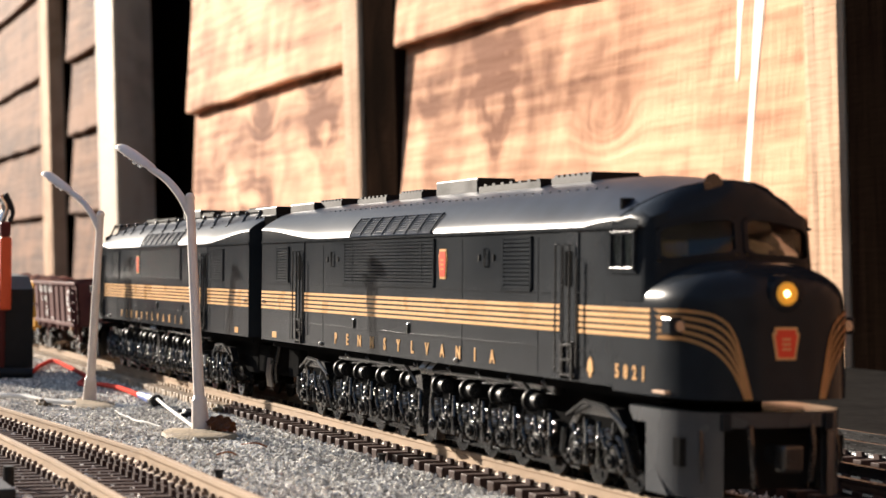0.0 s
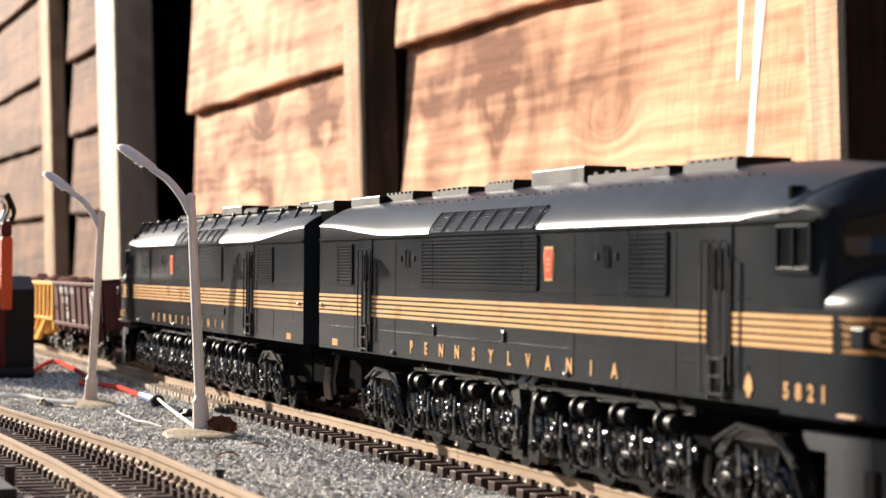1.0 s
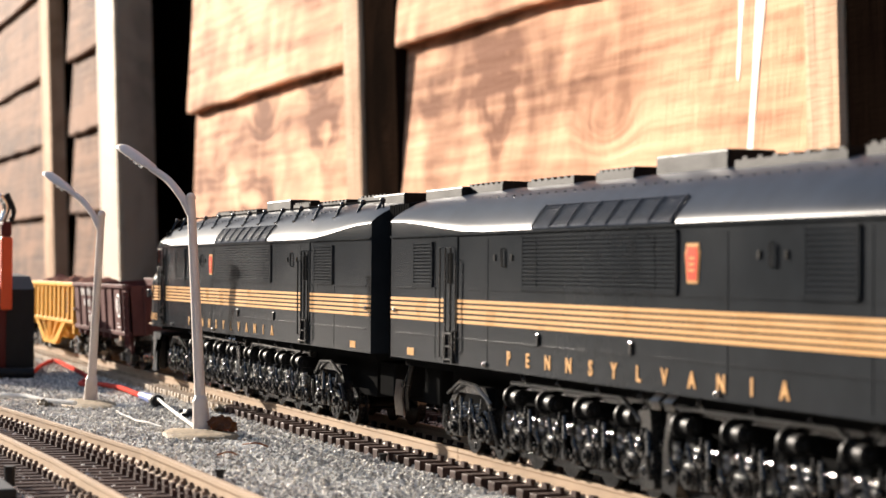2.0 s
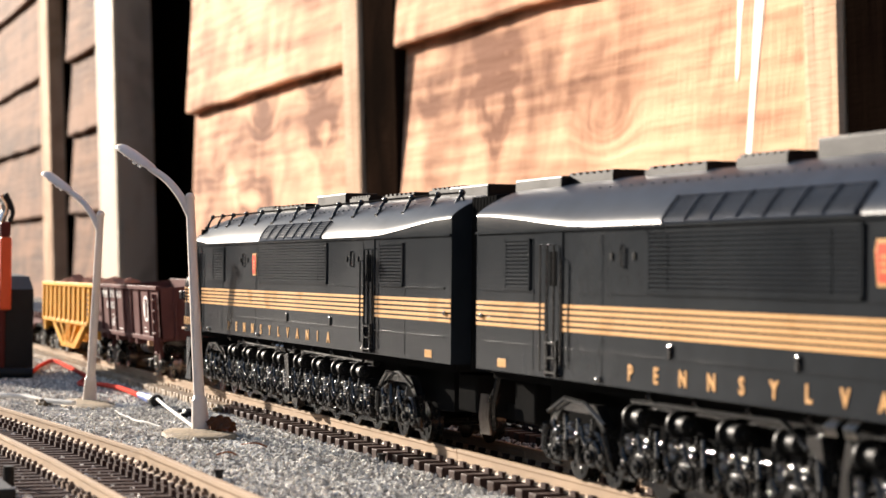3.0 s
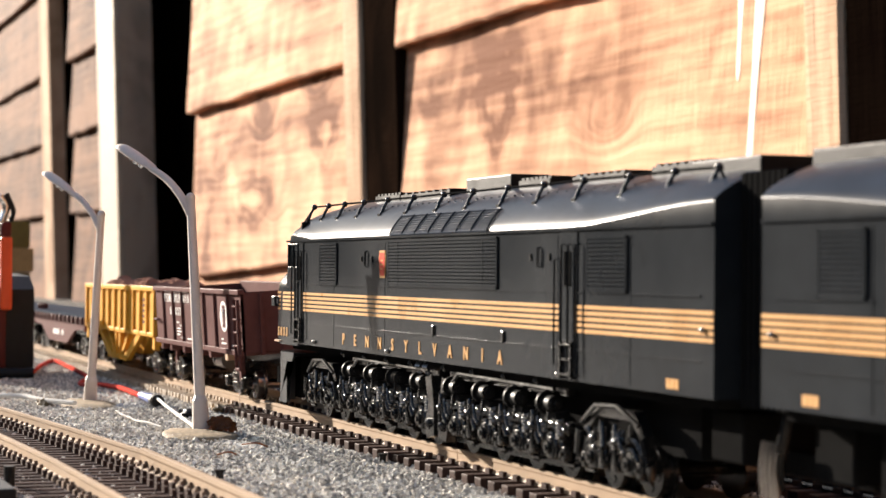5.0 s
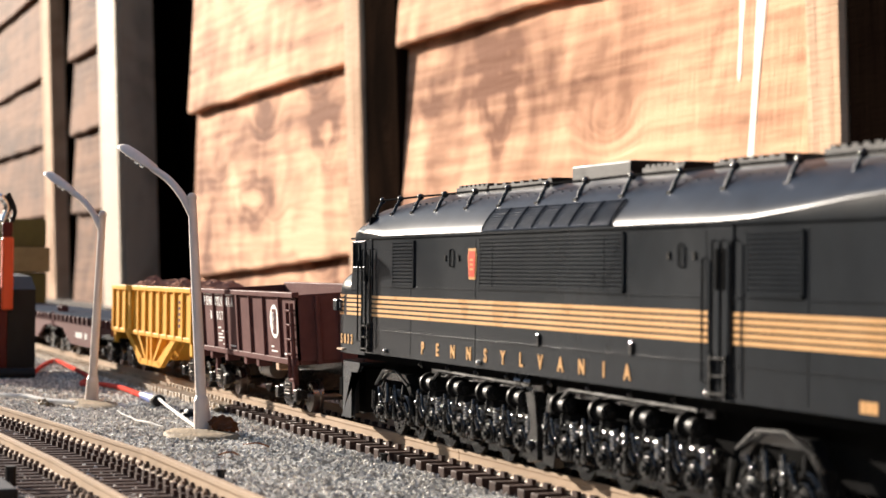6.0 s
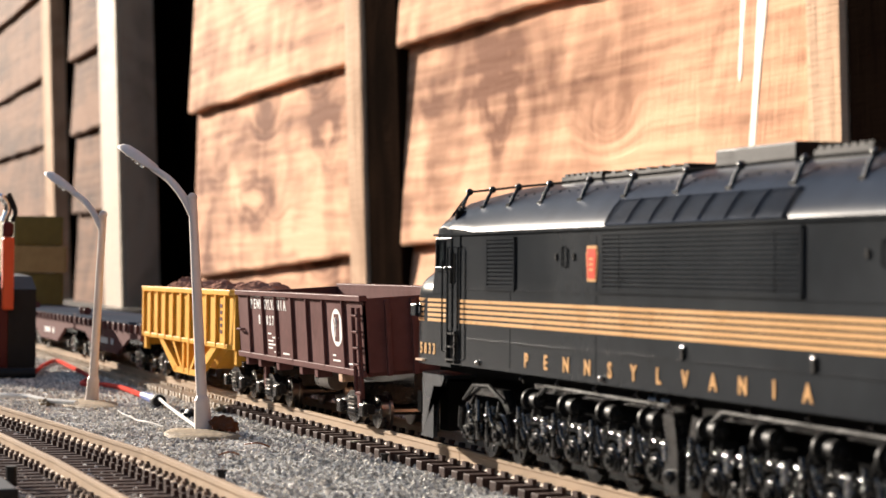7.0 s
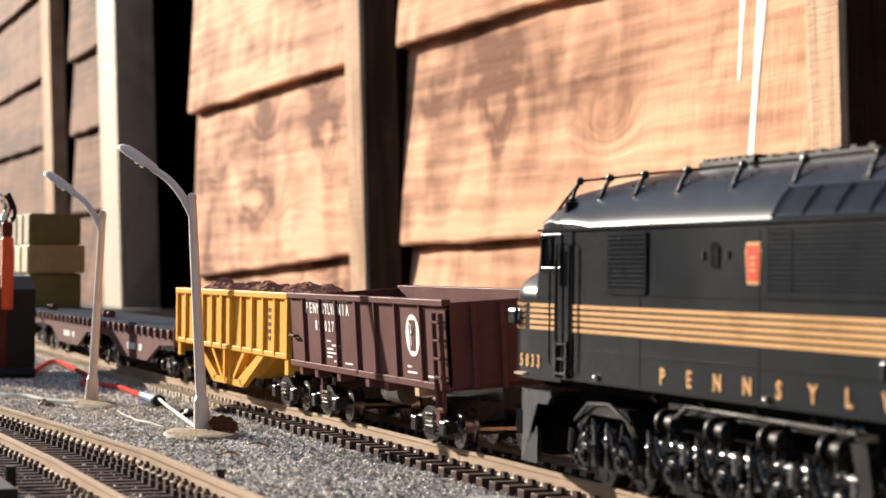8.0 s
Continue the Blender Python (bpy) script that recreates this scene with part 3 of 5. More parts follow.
def keystone(root, m, w, h, name="keystone_badge"):
    bm = prism(bmesh.new(), keystone_shape(w, h), -0.00006, 0.0002)
    bm.transform(m)
    k = part(name, bm, GOLD, root, "gold-edged red keystone badge")
    bm = prism(bmesh.new(), [(x * .80, z * .84 + h * .08) for x, z in keystone_shape(w, h)], -0.00018, 0.0002)
    bm.transform(m)
    part("field", bm, RED, k, "red field")
    bm = bmesh.new()
    for a in (.30, .45, .60):
        box(bm, -w * .16, w * .16, -0.00024, -0.0001, h * a, h * (a + .06))
    bm.transform(m)
    part("monogram", bm, GOLD, k, "gold strokes")


def side_place(s, u, z):
    return pose(u, s * 0.0179, z, 0, 0, 0 if s < 0 else 180)


def make_wheelset(root, u, r, half=0.0100):
    bm = bmesh.new()
    cyl(bm, (0, -half * 1.15, 0), (0, half * 1.15, 0), 0.0011, 8)
    for s in (-1, 1):
        cyl(bm, (0, s * (half - .0024), 0), (0, s * half, 0), r, 24)
        cyl(bm, (0, s * (half - .0030), 0), (0, s * (half - .0022), 0), r + .0008, 24)
        cyl(bm, (0, s * half, 0), (0, s * (half + .0006), 0), r * .34, 10)
        for k in range(5):
            a = 2 * math.pi * k / 5
            box(bm, r * .62 * math.cos(a) - .0006, r * .62 * math.cos(a) + .0006, min(s * half, s * (half + .0002)), max(s * half, s * (half + .0002)), r * .62 * math.sin(a) - .0006, r * .62 * math.sin(a) + .0006)
    w = part("wheelset", bm, STEEL if r < .005 else GRIME, root, smooth=True)
    w.matrix_basis = pose(u, 0, r)
    return w


def make_running_gear(root):
    """Side frames with drums, hoops, springs, hangers and pipes along both sides; wheels inside."""
    wheels = [make_wheelset(root, u, 0.0058) for u in WELD] + [make_wheelset(root, u, 0.0050) for u in (.2470, .2640, .0480, .0650)]
    protos = {}

    def put(kind, u, s, build, material=GRIME):
        if kind not in protos:
            protos[kind] = part(kind, build(), material, root, smooth=True)
            ob = protos[kind]
        else:
            ob = again(protos[kind], Matrix(), root)
        ob.matrix_basis = pose(u, 0, 0, 0, 0, 0 if s < 0 else 180)

    def drum():
        bm = cyl(bmesh.new(), (-.0030, -.0142, .0155), (.0010, -.0142, .0155), .0017, 18)
        cyl(bm, (.0010, -.0142, .0155), (.0016, -.0142, .0155), .0013, 16)
        cyl(bm, (.0016, -.0142, .0155), (.0024, -.0142, .0155), .0006, 8)
        cyl(bm, (-.0036, -.0142, .0155), (-.0030, -.0142, .0155), .0025, 18)
        for k in range(8):
            a = 2 * math.pi * k / 8
            bmesh.ops.create_icosphere(bm, subdivisions=1, radius=.00028, matrix=Matrix.Translation((-.0029, -.0142 + .0021 * math.cos(a), .0155 + .0021 * math.sin(a))))
        for k in range(3):
            a = math.pi * (.2 + .66 * k)
            bmesh.ops.create_icosphere(bm, subdivisions=1, radius=.0003, matrix=Matrix.Translation((.0016, -.0142 + .0010 * math.cos(a), .0155 + .0010 * math.sin(a))))
        box(bm, -.0022, .0014, -.0142, -.0110, .0118, .0137)
        return bm

    def bolt():
        bm = bmesh.new()
        bmesh.ops.create_uvsphere(bm, u_segments=10, v_segments=8, radius=.00095, matrix=Matrix.Translation((0, -.0160, .0104)))
        cyl(bm, (0, -.0148, .0104), (0, -.0160, .0104), .0006, 8)
        cyl(bm, (0, -.0154, .0104), (.0006, -.0160, .0126), .0004, 6)
        return bm

    def lever():
        bm = tube(bmesh.new(), [(-.0014, -.0158, .0124), (.0004, -.0163, .0112), (.0010, -.0163, .0096), (.0022, -.0160, .0086)], .00042, 6)
        bmesh.ops.create_uvsphere(bm, u_segments=8, v_segments=6, radius=.0006, matrix=Matrix.Translation((.0022, -.0161, .0086)))
        return tube(bm, [(.0030, -.0152, .0140), (.0034, -.0157, .0118), (.0028, -.0157, .0106)], .0003, 6)

    def shoe():
        bm = bx(-.0009, .0009, -.0150, -.0130, .0040, .0072, .0004)
        cyl(bm, (0, -.0150, .0056), (0, -.0156, .0056), .0005, 8)
        return tube(bm, [(-.0022, -.0130, .0034), (.0022, -.0130, .0034)], .0005, 6)

    def drum_rib():
        return tube(bmesh.new(), [(-.0052, -.0150, .0160), (-.0056, -.0156, .0120), (-.0050, -.0158, .0085), (-.0036, -.0156, .0070)], .0005, 6)

    def hoop():
        pts = [(.0048 * math.cos(a), -.0142, .0062 + .0048 * math.sin(a)) for a in [math.pi * (1.12 - 1.24 * k / 10) for k in range(11)]]
        bm = tube(bmesh.new(), pts, .00055, 6)
        return tube(bm, [(x * .68, -.0146, .0059 + (z - .0062) * .72) for x, _, z in pts], .0004, 6)

    def box_():
        bm = bx(-.0019, .0019, -.0150, -.0118, .0042, .0088, .0004)
        cyl(bm, (0, -.0150, .0064), (0, -.0158, .0064), .0014, 10)
        cyl(bm, (0, -.0158, .0064), (0, -.0162, .0064), .0006, 8)
        return bm

    def spring():
        n = 34
        return tube(bmesh.new(), [(.0007 * math.cos(k * 1.15), -.0146 + .0007 * math.sin(k * 1.15), .0082 + .0042 * k / n) for k in range(n + 1)], .00026, 5)

    def hanger():
        bm = tube(bmesh.new(), [(-.0005, -.0150, .0135), (.0012, -.0158, .0090), (.0004, -.0154, .0052)], .00050, 6)
        box(bm, -.0006, .0016, -.0158, -.0140, .0046, .0066, .0003)
        return bm

    def strut():
        bm = tube(bmesh.new(), [(0, -.0152, .0190), (0, -.0156, .0205), (0, -.0152, .0215)], .00028, 5)
        bmesh.ops.create_icosphere(bm, subdivisions=1, radius=.0006, matrix=Matrix.Translation((0, -.0158, .0200)))
        return bm

    for s in (-1, 1):
        f = s
        for u in WELD:
            put("axle_drum", u, s, drum, DRUM)
            put("drum_rib", u, s, drum_rib)
            put("brake_hoop", u, s, hoop)
            put("journal_box", u, s, box_)
            for d in (-.0046, .0046):
                put("spring", u + d, s, spring, STEEL)
            put("brake_hanger", u + .0085, s, hanger)
            put("hose_strut", u + .0060, s, strut)
            put("bolt_head", u + .0066, s, bolt)
            put("brake_lever", u + .0030, s, lever)
            put("brake_shoe", u - .0070, s, shoe)
        for a, b in ((.0800, .1545), (.1580, .2330)):
            bm = bmesh.new()
            box(bm, a, b, min(f * .0118, f * .0138), max(f * .0118, f * .0138), .0094, .0118, .0004)
            for q in range(4):
                c = a + (b - a) * (q + .5) / 4
                box(bm, c - .0068, c + .0068, min(f * .0108, f * .0124), max(f * .0108, f * .0124), .0024, .0036 + .0003 * (q % 2))
            box(bm, a + .002, b - .002, min(f * .0105, f * .0130), max(f * .0105, f * .0130), .0170, .0192, .0003)
            tube(bm, [(a + .004, f * .0150, .0186), (b - .014, f * .0150, .0190), (b - .006, f * .0148, .0150)], .0005, 6)
            for i in range(5):
                u = a + .003 + (b - a - .006) * i / 4
                box(bm, u - .0011, u + .0011, min(f * .0112, f * .0138), max(f * .0112, f * .0138), .0042, .0105, .0003)
            part("side_frame", bm, GRIME, root)
        # frames meet in a pair of curved horns
        for u, d in ((.1570, 1), (.1555, -1)):
            prism_pts = [(u + d * .0008, .0030), (u + d * .0062, .0022), (u + d * .0074, .0060), (u + d * .0050, .0100), (u + d * .0075, .0170), (u + d * .0030, .0175), (u + d * .0012, .0105)]
            horn = prism(bmesh.new(), prism_pts, f * .0125, f * .0150)
            bmesh.ops.create_uvsphere(horn, u_segments=10, v_segments=8, radius=.0011, matrix=Matrix.Translation((u + d * .0040, f * .0152, .0060)))
            part("frame_horn", horn, GRIME, root)
        # guide trucks
        for c in (.2555, .0565):
            bm = bmesh.new()
            pts = [(c - .0150, .0052), (c - .0140, .0120), (c - .0090, .0165), (c + .0090, .0165), (c + .0140, .0120), (c + .0150, .0052), (c + .0132, .0048), (c + .0120, .0112),
                   (c + .0080, .0146), (c - .0080, .0146), (c - .0120, .0112), (c - .0132, .0048)]
            prism(bm, pts, f * .0120, f * .0142)
            part("guide_truck_frame", bm, GRIME, root)
            for du in (-.0085, .0085):
                put("journal_box", c + du, s, box_)
                put("brake_hoop", c + du, s, hoop)
                put("brake_hanger", c + du * .35, s, hanger)
                put("spring", c + du * .5, s, spring, STEEL)
                put("spring", c + du * .5 + .0022, s, spring, STEEL)
                put("bolt_head", c + du * .62, s, bolt)
                put("brake_lever", c + du * .8, s, lever)
                put("brake_shoe", c + du * 1.5, s, shoe)
            tubes = tube(bmesh.new(), [(c - .013, f * .0150, .0140), (c - .004, f * .0153, .0172), (c + .006, f * .0153, .0168), (c + .014, f * .0146, .0130)], .0005, 6)
            tube(tubes, [(c - .016, f * .0136, .0042), (c - .0165, f * .0145, .0066), (c - .0145, f * .0150, .0115)], .0007, 6)
            tube(tubes, [(c + .016, f * .0136, .0042), (c + .0165, f * .0145, .0066), (c + .0145, f * .0150, .0115)], .0007, 6)
            part("truck_piping", tubes, GRIME, root, smooth=True)
        # pair of steps under the sill
        for k in (.1585, .1640):
            for j in range(3):
                bm = tube(bmesh.new(), [(k + j * .0012, f * .0160, .0212), (k + j * .0012 - .0010, f * .0172, .0195), (k + j * .0012 - .0012, f * .0165, .0180)], .0003, 5)
                part("step_iron", bm, STEEL, root)
    # centre frame keeps daylight out
    bm = bx(.030, .280, -.0088, .0088, .0085, .0212)
    box(bm, .012, .285, -.0150, .0150, .0192, .0214)
    part("centre_frame", bm, DARK, root)
    return wheels


def make_loco(number, label, aerial):
    root = tagged(new("locomotive"), label, "locomotive", "coupled locomotives")
    W = .0178
    # hull
    stations = ((.0083, .0612), (.0100, .0617), (.0200, .0620), (.0300, .0622), (.0450, .0624), (.0600, .0625), (.0720, .0625), (.2400, .0625), (.2560, .0622), (.2620, .0618), (.2680, .0612), (.2700, .0610))
    part("body", loft(bmesh.new(), [body_section(u, W, end_lift(u), p) for u, p in stations]), BLACK, root, smooth=True)
    # cap of the roof, a hair above the hull; its front edge is an arch swept back at the sides
    rs = [body_section(u, W + .0002, end_lift(u), p + .0001)[2:-2] for u, p in stations[:-2]]
    brow = body_section(.2840, CAB_W, .0010, .0603)[2:-2]
    brow = [(.2840 - .0125 * (abs(y) / CAB_W) ** 2.2, y, z) for _, y, z in brow]
    mid = body_section(.2740, W + .0002, .0010, .0610)[2:-2]
    mid = [(.2740 - .0045 * (abs(y) / CAB_W) ** 2.2, y, z) for _, y, z in mid]
    part("roof", loft(bmesh.new(), rs + [mid, brow], caps=False, closed=False), ROOF, root, "black roof, blue-grey sky sheen put into its colour", True)
    part("gutter", side_box(side_box(bmesh.new(), -1, .0085, .2815, .0511, .0516, .0005), 1, .0085, .2815, .0511, .0516, .0005), BLACK, root)
    # cab shell: sides, rounded pillars, raked windscreens left open, forehead up to the arch of the roof
    ys = [.0008, .0036, .0064, .0092, .0118, .0140, .0158, .0164, .0169, .0173, .01765, CAB_W]

    def cab_at(y, z, out=0.0):
        a = abs(y)
        c = min(1, max(0, (a - .0154) / (CAB_W - .0154)))
        u = .2873 + (.0500 - z) * .16 - .0024 * (a / .0140) ** 2 - .0034 * (1 - ring(c, 2.0))
        return (u + out, y - (.0006 * (z - .0400) / .0125 if y > 0 else -.0006 * (z - .0400) / .0125) * c, z)

    def cab_top(y):
        return .0558 - .0031 * (y / CAB_W) ** 2

    levels = (0, .19, .223, .36, .52, .66, .79, .83, 1)
    cols = [-y for y in ys[::-1]] + [0] + ys
    bm = bmesh.new()
    grid = []
    for f in levels:
        row = []
        for y in cols:
            z = .0345 + (cab_top(y) - .0345) * (.42 + .58 * f) if f else .0375
            row.append(cab_at(y, z))
        e = row[0][2]
        row = [(.2695, -CAB_W, e)] + row + [(.2695, CAB_W, row[-1][2])]
        grid.append([bm.verts.new(p) for p in row])
    arch = [(.2695, -CAB_W, .0532)] + [None] * len(cols) + [(.2695, CAB_W, .0532)]
    for k, y in enumerate(cols):
        a = abs(y) / CAB_W
        z = float(np.interp(abs(y), [abs(p[1]) for p in brow[len(brow) // 2:]], [p[2] for p in brow[len(brow) // 2:]]))
        arch[k + 1] = (.2842 - .0125 * a ** 2.2, y, z - .0002)
    arch = [Vector(p) for p in arch]
    half_row = [(Vector(v.co) + p) / 2 + Vector((.0006, 0, .0006)) * (0 < k < len(arch) - 1) for k, (v, p) in enumerate(zip(grid[-1], arch))]
    for row in (half_row, arch):
        grid.append([bm.verts.new(p) for p in row])
    for r in range(len(grid) - 1):
        for c in range(len(cols) + 1):
            y0, y1 = (cols[c - 1] if c else -1), (cols[c] if c < len(cols) else 1)
            if 2 <= r <= 5 and ((-.0159 < y0 and y1 < -.0007) or (y0 > .0007 and y1 < .0159)):
                continue
            bm.faces.new((grid[r][c], grid[r][c + 1], grid[r + 1][c + 1], grid[r + 1][c]))
    bmesh.ops.recalc_face_normals(bm, faces=bm.faces)
    part("cab_front", bm, BLACK, root, smooth=True)
    part("cab_bulkhead", bx(.2701, .2712, -.0165, .0165, .0420, .0570), DARK, root)
    for y in (-.0085, .0085):
        bm = bx(.2735, .2775, y - .0030, y + .0030, .0430, .0490, .0006)
        part("cab_seat", bm, TAN, root, "tan crew seat")
    for s in (-1, 1):
        def at(u, v, out):
            y = s * (.0008 + .0150 * u)
            lo, hi = (.0345 + (cab_top(y) - .0345) * (.42 + .58 * f) for f in (.223, .79))
            return Vector(cab_at(y, lo + (hi - lo) * v, out))
        cor = [(.10, 0), (.35, 0), (.65, 0), (.90, 0), (1, .12), (1, .5), (1, .88), (.90, 1), (.65, 1), (.35, 1), (.10, 1), (0, .88), (0, .5), (0, .12)]
        fr = part("windscreen", loft(bmesh.new(), [[at(a, b, -.0003) for a, b in cor], [at(a, b, -.0006) for a, b in cor]]), GLASS, root, "smoked glass windscreen")
        inner = [(.5 + (a - .5) * .92, .5 + (b - .5) * .88) for a, b in cor]
        outer = [(.5 + (a - .5) * 1.04, .5 + (b - .5) * 1.06) for a, b in cor]
        bm = loft(bmesh.new(), [[at(a, b, -.0003) for a, b in outer], [at(a, b, .0004) for a, b in outer], [at(a, b, .0004) for a, b in inner], [at(a, b, -.0003) for a, b in inner]], caps=False)
        part("windscreen_frame", bm, BLACK, fr, smooth=True)
        # cab side window
        u0, u1 = .2690, .2800
        bm = bmesh.new()
        for a, b, c, d in ((u0, u1, .0500, .0506), (u0, u1, .0432, .0438), (u0, u0 + .0007, .0432, .0506), (u1 - .0007, u1, .0432, .0506), (u0 + .0052, u0 + .0057, .0435, .0503)):
            side_box(bm, s, a, b, c, d, .0005, bev=.0001)
        fr = part("side_window", bm, BLACK, root)
        part("pane", side_box(bmesh.new(), s, u0 + .0006, u1 - .0006, .0437, .0501, .0002), GLASS, fr)
        part("sill", side_box(bmesh.new(), s, u0 - .0004, u1 + .0004, .0427, .0432, .0003), BLACK, fr)
    # nose
    hs = [.0205, .0212, .0260, .0310, .0335, .0352, .0366, .0376, .0387, .0398, .0409, .0419, .0428, .0436, .0443, .0448, .0452, .0454]
    part("nose", loft(bmesh.new(), [nose_outline(z, .2701) for z in hs]), BLACK, root, smooth=True)
    # stripes, five a side, run on round the nose as curved whiskers
    for s in (-1, 1):
        for i in range(5):
            z = .03125 + i * .00118
            part("gold_stripe", side_box(bmesh.new(), s, .0084, .2862, z - .00036, z + .00036, .00012), GOLD, root)
            low = ((.01775, z), (.0160, z - .0002), (.0125, .0290), (.0098, .0255), (.0078, .0207))
            high = ((.01775, z), (.0160, z + .0001), (.0122, .0350), (.0094, .0315), (.0067, .0207))
            path = spline([(0, a[0] + (b[0] - a[0]) * i / 4, a[1] + (b[1] - a[1]) * i / 4) for a, b in zip(low, high)], 6)
            wid = [.00036 - .00018 * k / len(path) for k in range(len(path))]
            bm = bmesh.new()
            L, R = [], []
            for k, p in enumerate(path):
                d = (path[min(k + 1, len(path) - 1)] - path[max(k - 1, 0)]).normalized()
                for row, sg in ((L, 1), (R, -1)):
                    yy, zz = p.y + sg * -d.z * wid[k], p.z + sg * d.y * wid[k]
                    row.append(bm.verts.new((nose_front(min(yy, .01779)) + .00022 + .0006 * max(0, 1 - (zz - .0205) / .013), s * min(yy + .00010, .01793), zz)))
            for k in range(len(L) - 1):
                bm.faces.new((L[k], L[k + 1], R[k + 1], R[k]))
            bmesh.ops.solidify(bm, geom=bm.faces[:], thickness=.0001)
            part("gold_whisker", bm, GOLD, root)
    # headlight, badge, marker lamps, horn
    bm = cyl(bmesh.new(), (.2960, 0, .0398), (.3042, 0, .0393), .0033, 28)
    cyl(bm, (.3042, 0, .0393), (.3046, 0, .0393), .0033, 28, .0028)
    hl = part("headlight", bm, BLACK, root, smooth=True)
    part("lens", cyl(bmesh.new(), (.3044, 0, .0393), (.3050, 0, .0393), .0023, 24, .0017), LENS, hl, "amber lens")
    bm = bmesh.new()
    bmesh.ops.create_uvsphere(bm, u_segments=10, v_segments=6, radius=.0006, matrix=Matrix.Translation((.3049, -.0003, .0393)))
    part("bulb", bm, BULB, hl, "glowing bulb")
    keystone(root, pose(.3043, 0, .0276, 0, 0, 90), .0054, .0058)
    for s in (-1, 1):
        bm = bx(.2925, .2965, min(s * .0150, s * .0188), max(s * .0150, s * .0188), .0318, .0350, .0004)
        mk = part("marker_lamp", bm, BLACK, root)
        part("lens", cyl(bmesh.new(), (.2964, s * .0170, .0334), (.2970, s * .0170, .0334), .0010, 10), STEEL, mk)
        nb = part("number_board", side_box(bmesh.new(), s, .2918, .2942, .0318, .0350, .0002, .0040, .0003), PILOT, mk, "grey number board")
        bm = bmesh.new()
        for k in range(4):
            side_box(bm, s, .29205 + .00052 * k, .29240 + .00052 * k, .0326, .0342, .0003)
        part("number_bars", bm, WHITE, nb, "white print bars")
        part("sill_step", side_box(bmesh.new(), s, .2885, .2935, .0212, .0217, .0006, .0012), LEDGE, root)
    bm = cyl(bmesh.new(), (.2800, -.0045, .0592), (.2840, -.0045, .0594), .0009, 10)
    cyl(bm, (.2838, -.0045, .0594), (.2850, -.0045, .0594), .0012, 12, .0020)
    box(bm, .2800, .2815, -.0052, -.0038, .0570, .0595)
    part("horn", bm, GRIME, root, smooth=True)
    # pilot
    def pil(z, k):
        half = [(.2835 + (.0187 - k) * ring(y / .0178, 3.2), y / .0178 * (.0172 - k)) for y in NOSE_Y] + [(.2765 + (.2925 - .2765) * max(0, (.0172 - z) / .0142), .0172 - k)]
        return [(u, -y, z) for u, y in half[::-1]] + [(u, y, z) for u, y in half[1:]]
    bm = bmesh.new()
    zs = [.0030, .0050, .0155, .0172, .0182]
    shells = [[[bm.verts.new(p) for p in pil(z, k)] for z in zs] for k in (0, .0011)]
    for sh in shells:
        for A, B in zip(sh, sh[1:]):
            for k in range(len(A) - 1):
                if abs(A[k].co.y) < .0106 and abs(A[k + 1].co.y) < .0106 and A[k].co.z < .0150:
                    continue
                bm.faces.new((A[k], A[k + 1], B[k + 1], B[k]))
    bmesh.ops.recalc_face_normals(bm, faces=bm.faces)
    pl = part("pilot", bm, PILOT, root, "dark grey pilot", True)
    part("pilot_deck", loft(bmesh.new(), [pil(.0176, .0004), pil(.0183, .0001)]), BLACK, root)
    part("coupler_pocket", bx(.2900, .2960, -.0110, .0110, .0040, .0160), DARK, pl)
    for s in (-1, 1):
        # uncut hole: a black block stands in for the shade inside it
        part("step_hole_dark", bx(.2935, .2962, min(s * .0140, s * .0167), max(s * .0140, s * .0167), .0085, .0135), DARK, pl)
        bm = bmesh.new()
        tube(bm, [(.3028, s * .0062, .0160), (.3034, s * .0062, .0120), (.3032, s * .0056, .0060), (.3028, s * .0050, .0050)], .0006, 6)
        tube(bm, [(.2985, s * .0136, .0150), (.2992, s * .0140, .0100), (.2985, s * .0134, .0055)], .0004, 6)
        part("air_hose", bm, GRIME, pl, smooth=True)
        part("bolt_plate", bx(.3008, .3020, min(s * .0094, s * .0112), max(s * .0094, s * .0112), .0150, .0180, .0002), BLACK, pl)
    bm = bx(.2990, .3070, -.0016, .0016, .0090, .0125, .0005)
    box(bm, .3060, .3095, -.0034, .0008, .0082, .0130, .0006)
    part("coupler", bm, GRIME, root)
    # side fittings
    for s, big, small, key, rear, door, bars, word in (
            (-1, (.0964, .1694), (.2136, .2298), .1752, (.0260, .0400), .2450, .0480, spread(.0890, .2075, 12)),
            (1, (.1091, .1853), (.2301, .2470), .1900, (.0428, .0615), .2640, .0660, spread(.2235, .1075, 12))):
        louvre(root, s, *big, .0389, .0505, 13, (big[0] + .0085, big[1] - .0085))
        louvre(root, s, *small, .0387, .0503, 12)
        louvre(root, s, *rear, .0389, .0498, 12)
        keystone(root, side_place(s, key, .0410), .0056, .0070)
        # curved grille at the roof's shoulder
        g0, g1 = big[0] + .006, big[1] - .002
        bm = bmesh.new()
        prof = [(.0182, .0519), (.0179, .0525), (.0172, .0537), (.0162, .0551), (.0148, .0567)]
        for j in range(11):
            f = min(j * .4, 3.999)
            i, g = int(f), f - int(f)
            (ya, za), (yb, zb) = prof[i], prof[i + 1]
            y, z = ya + (yb - ya) * g, za + (zb - za) * g
            tube(bm, [(g0, s * y, z), (g1, s * y, z)], .00024 if j in (0, 10) else .00016, 5)
        for i in range(8):
            u = g0 + (g1 - g0) * i / 7
            tube(bm, [(u, s * (y + .0001), z + .0001) for y, z in prof], .00024, 5)
        part("roof_grille", bm, ROOF, root)
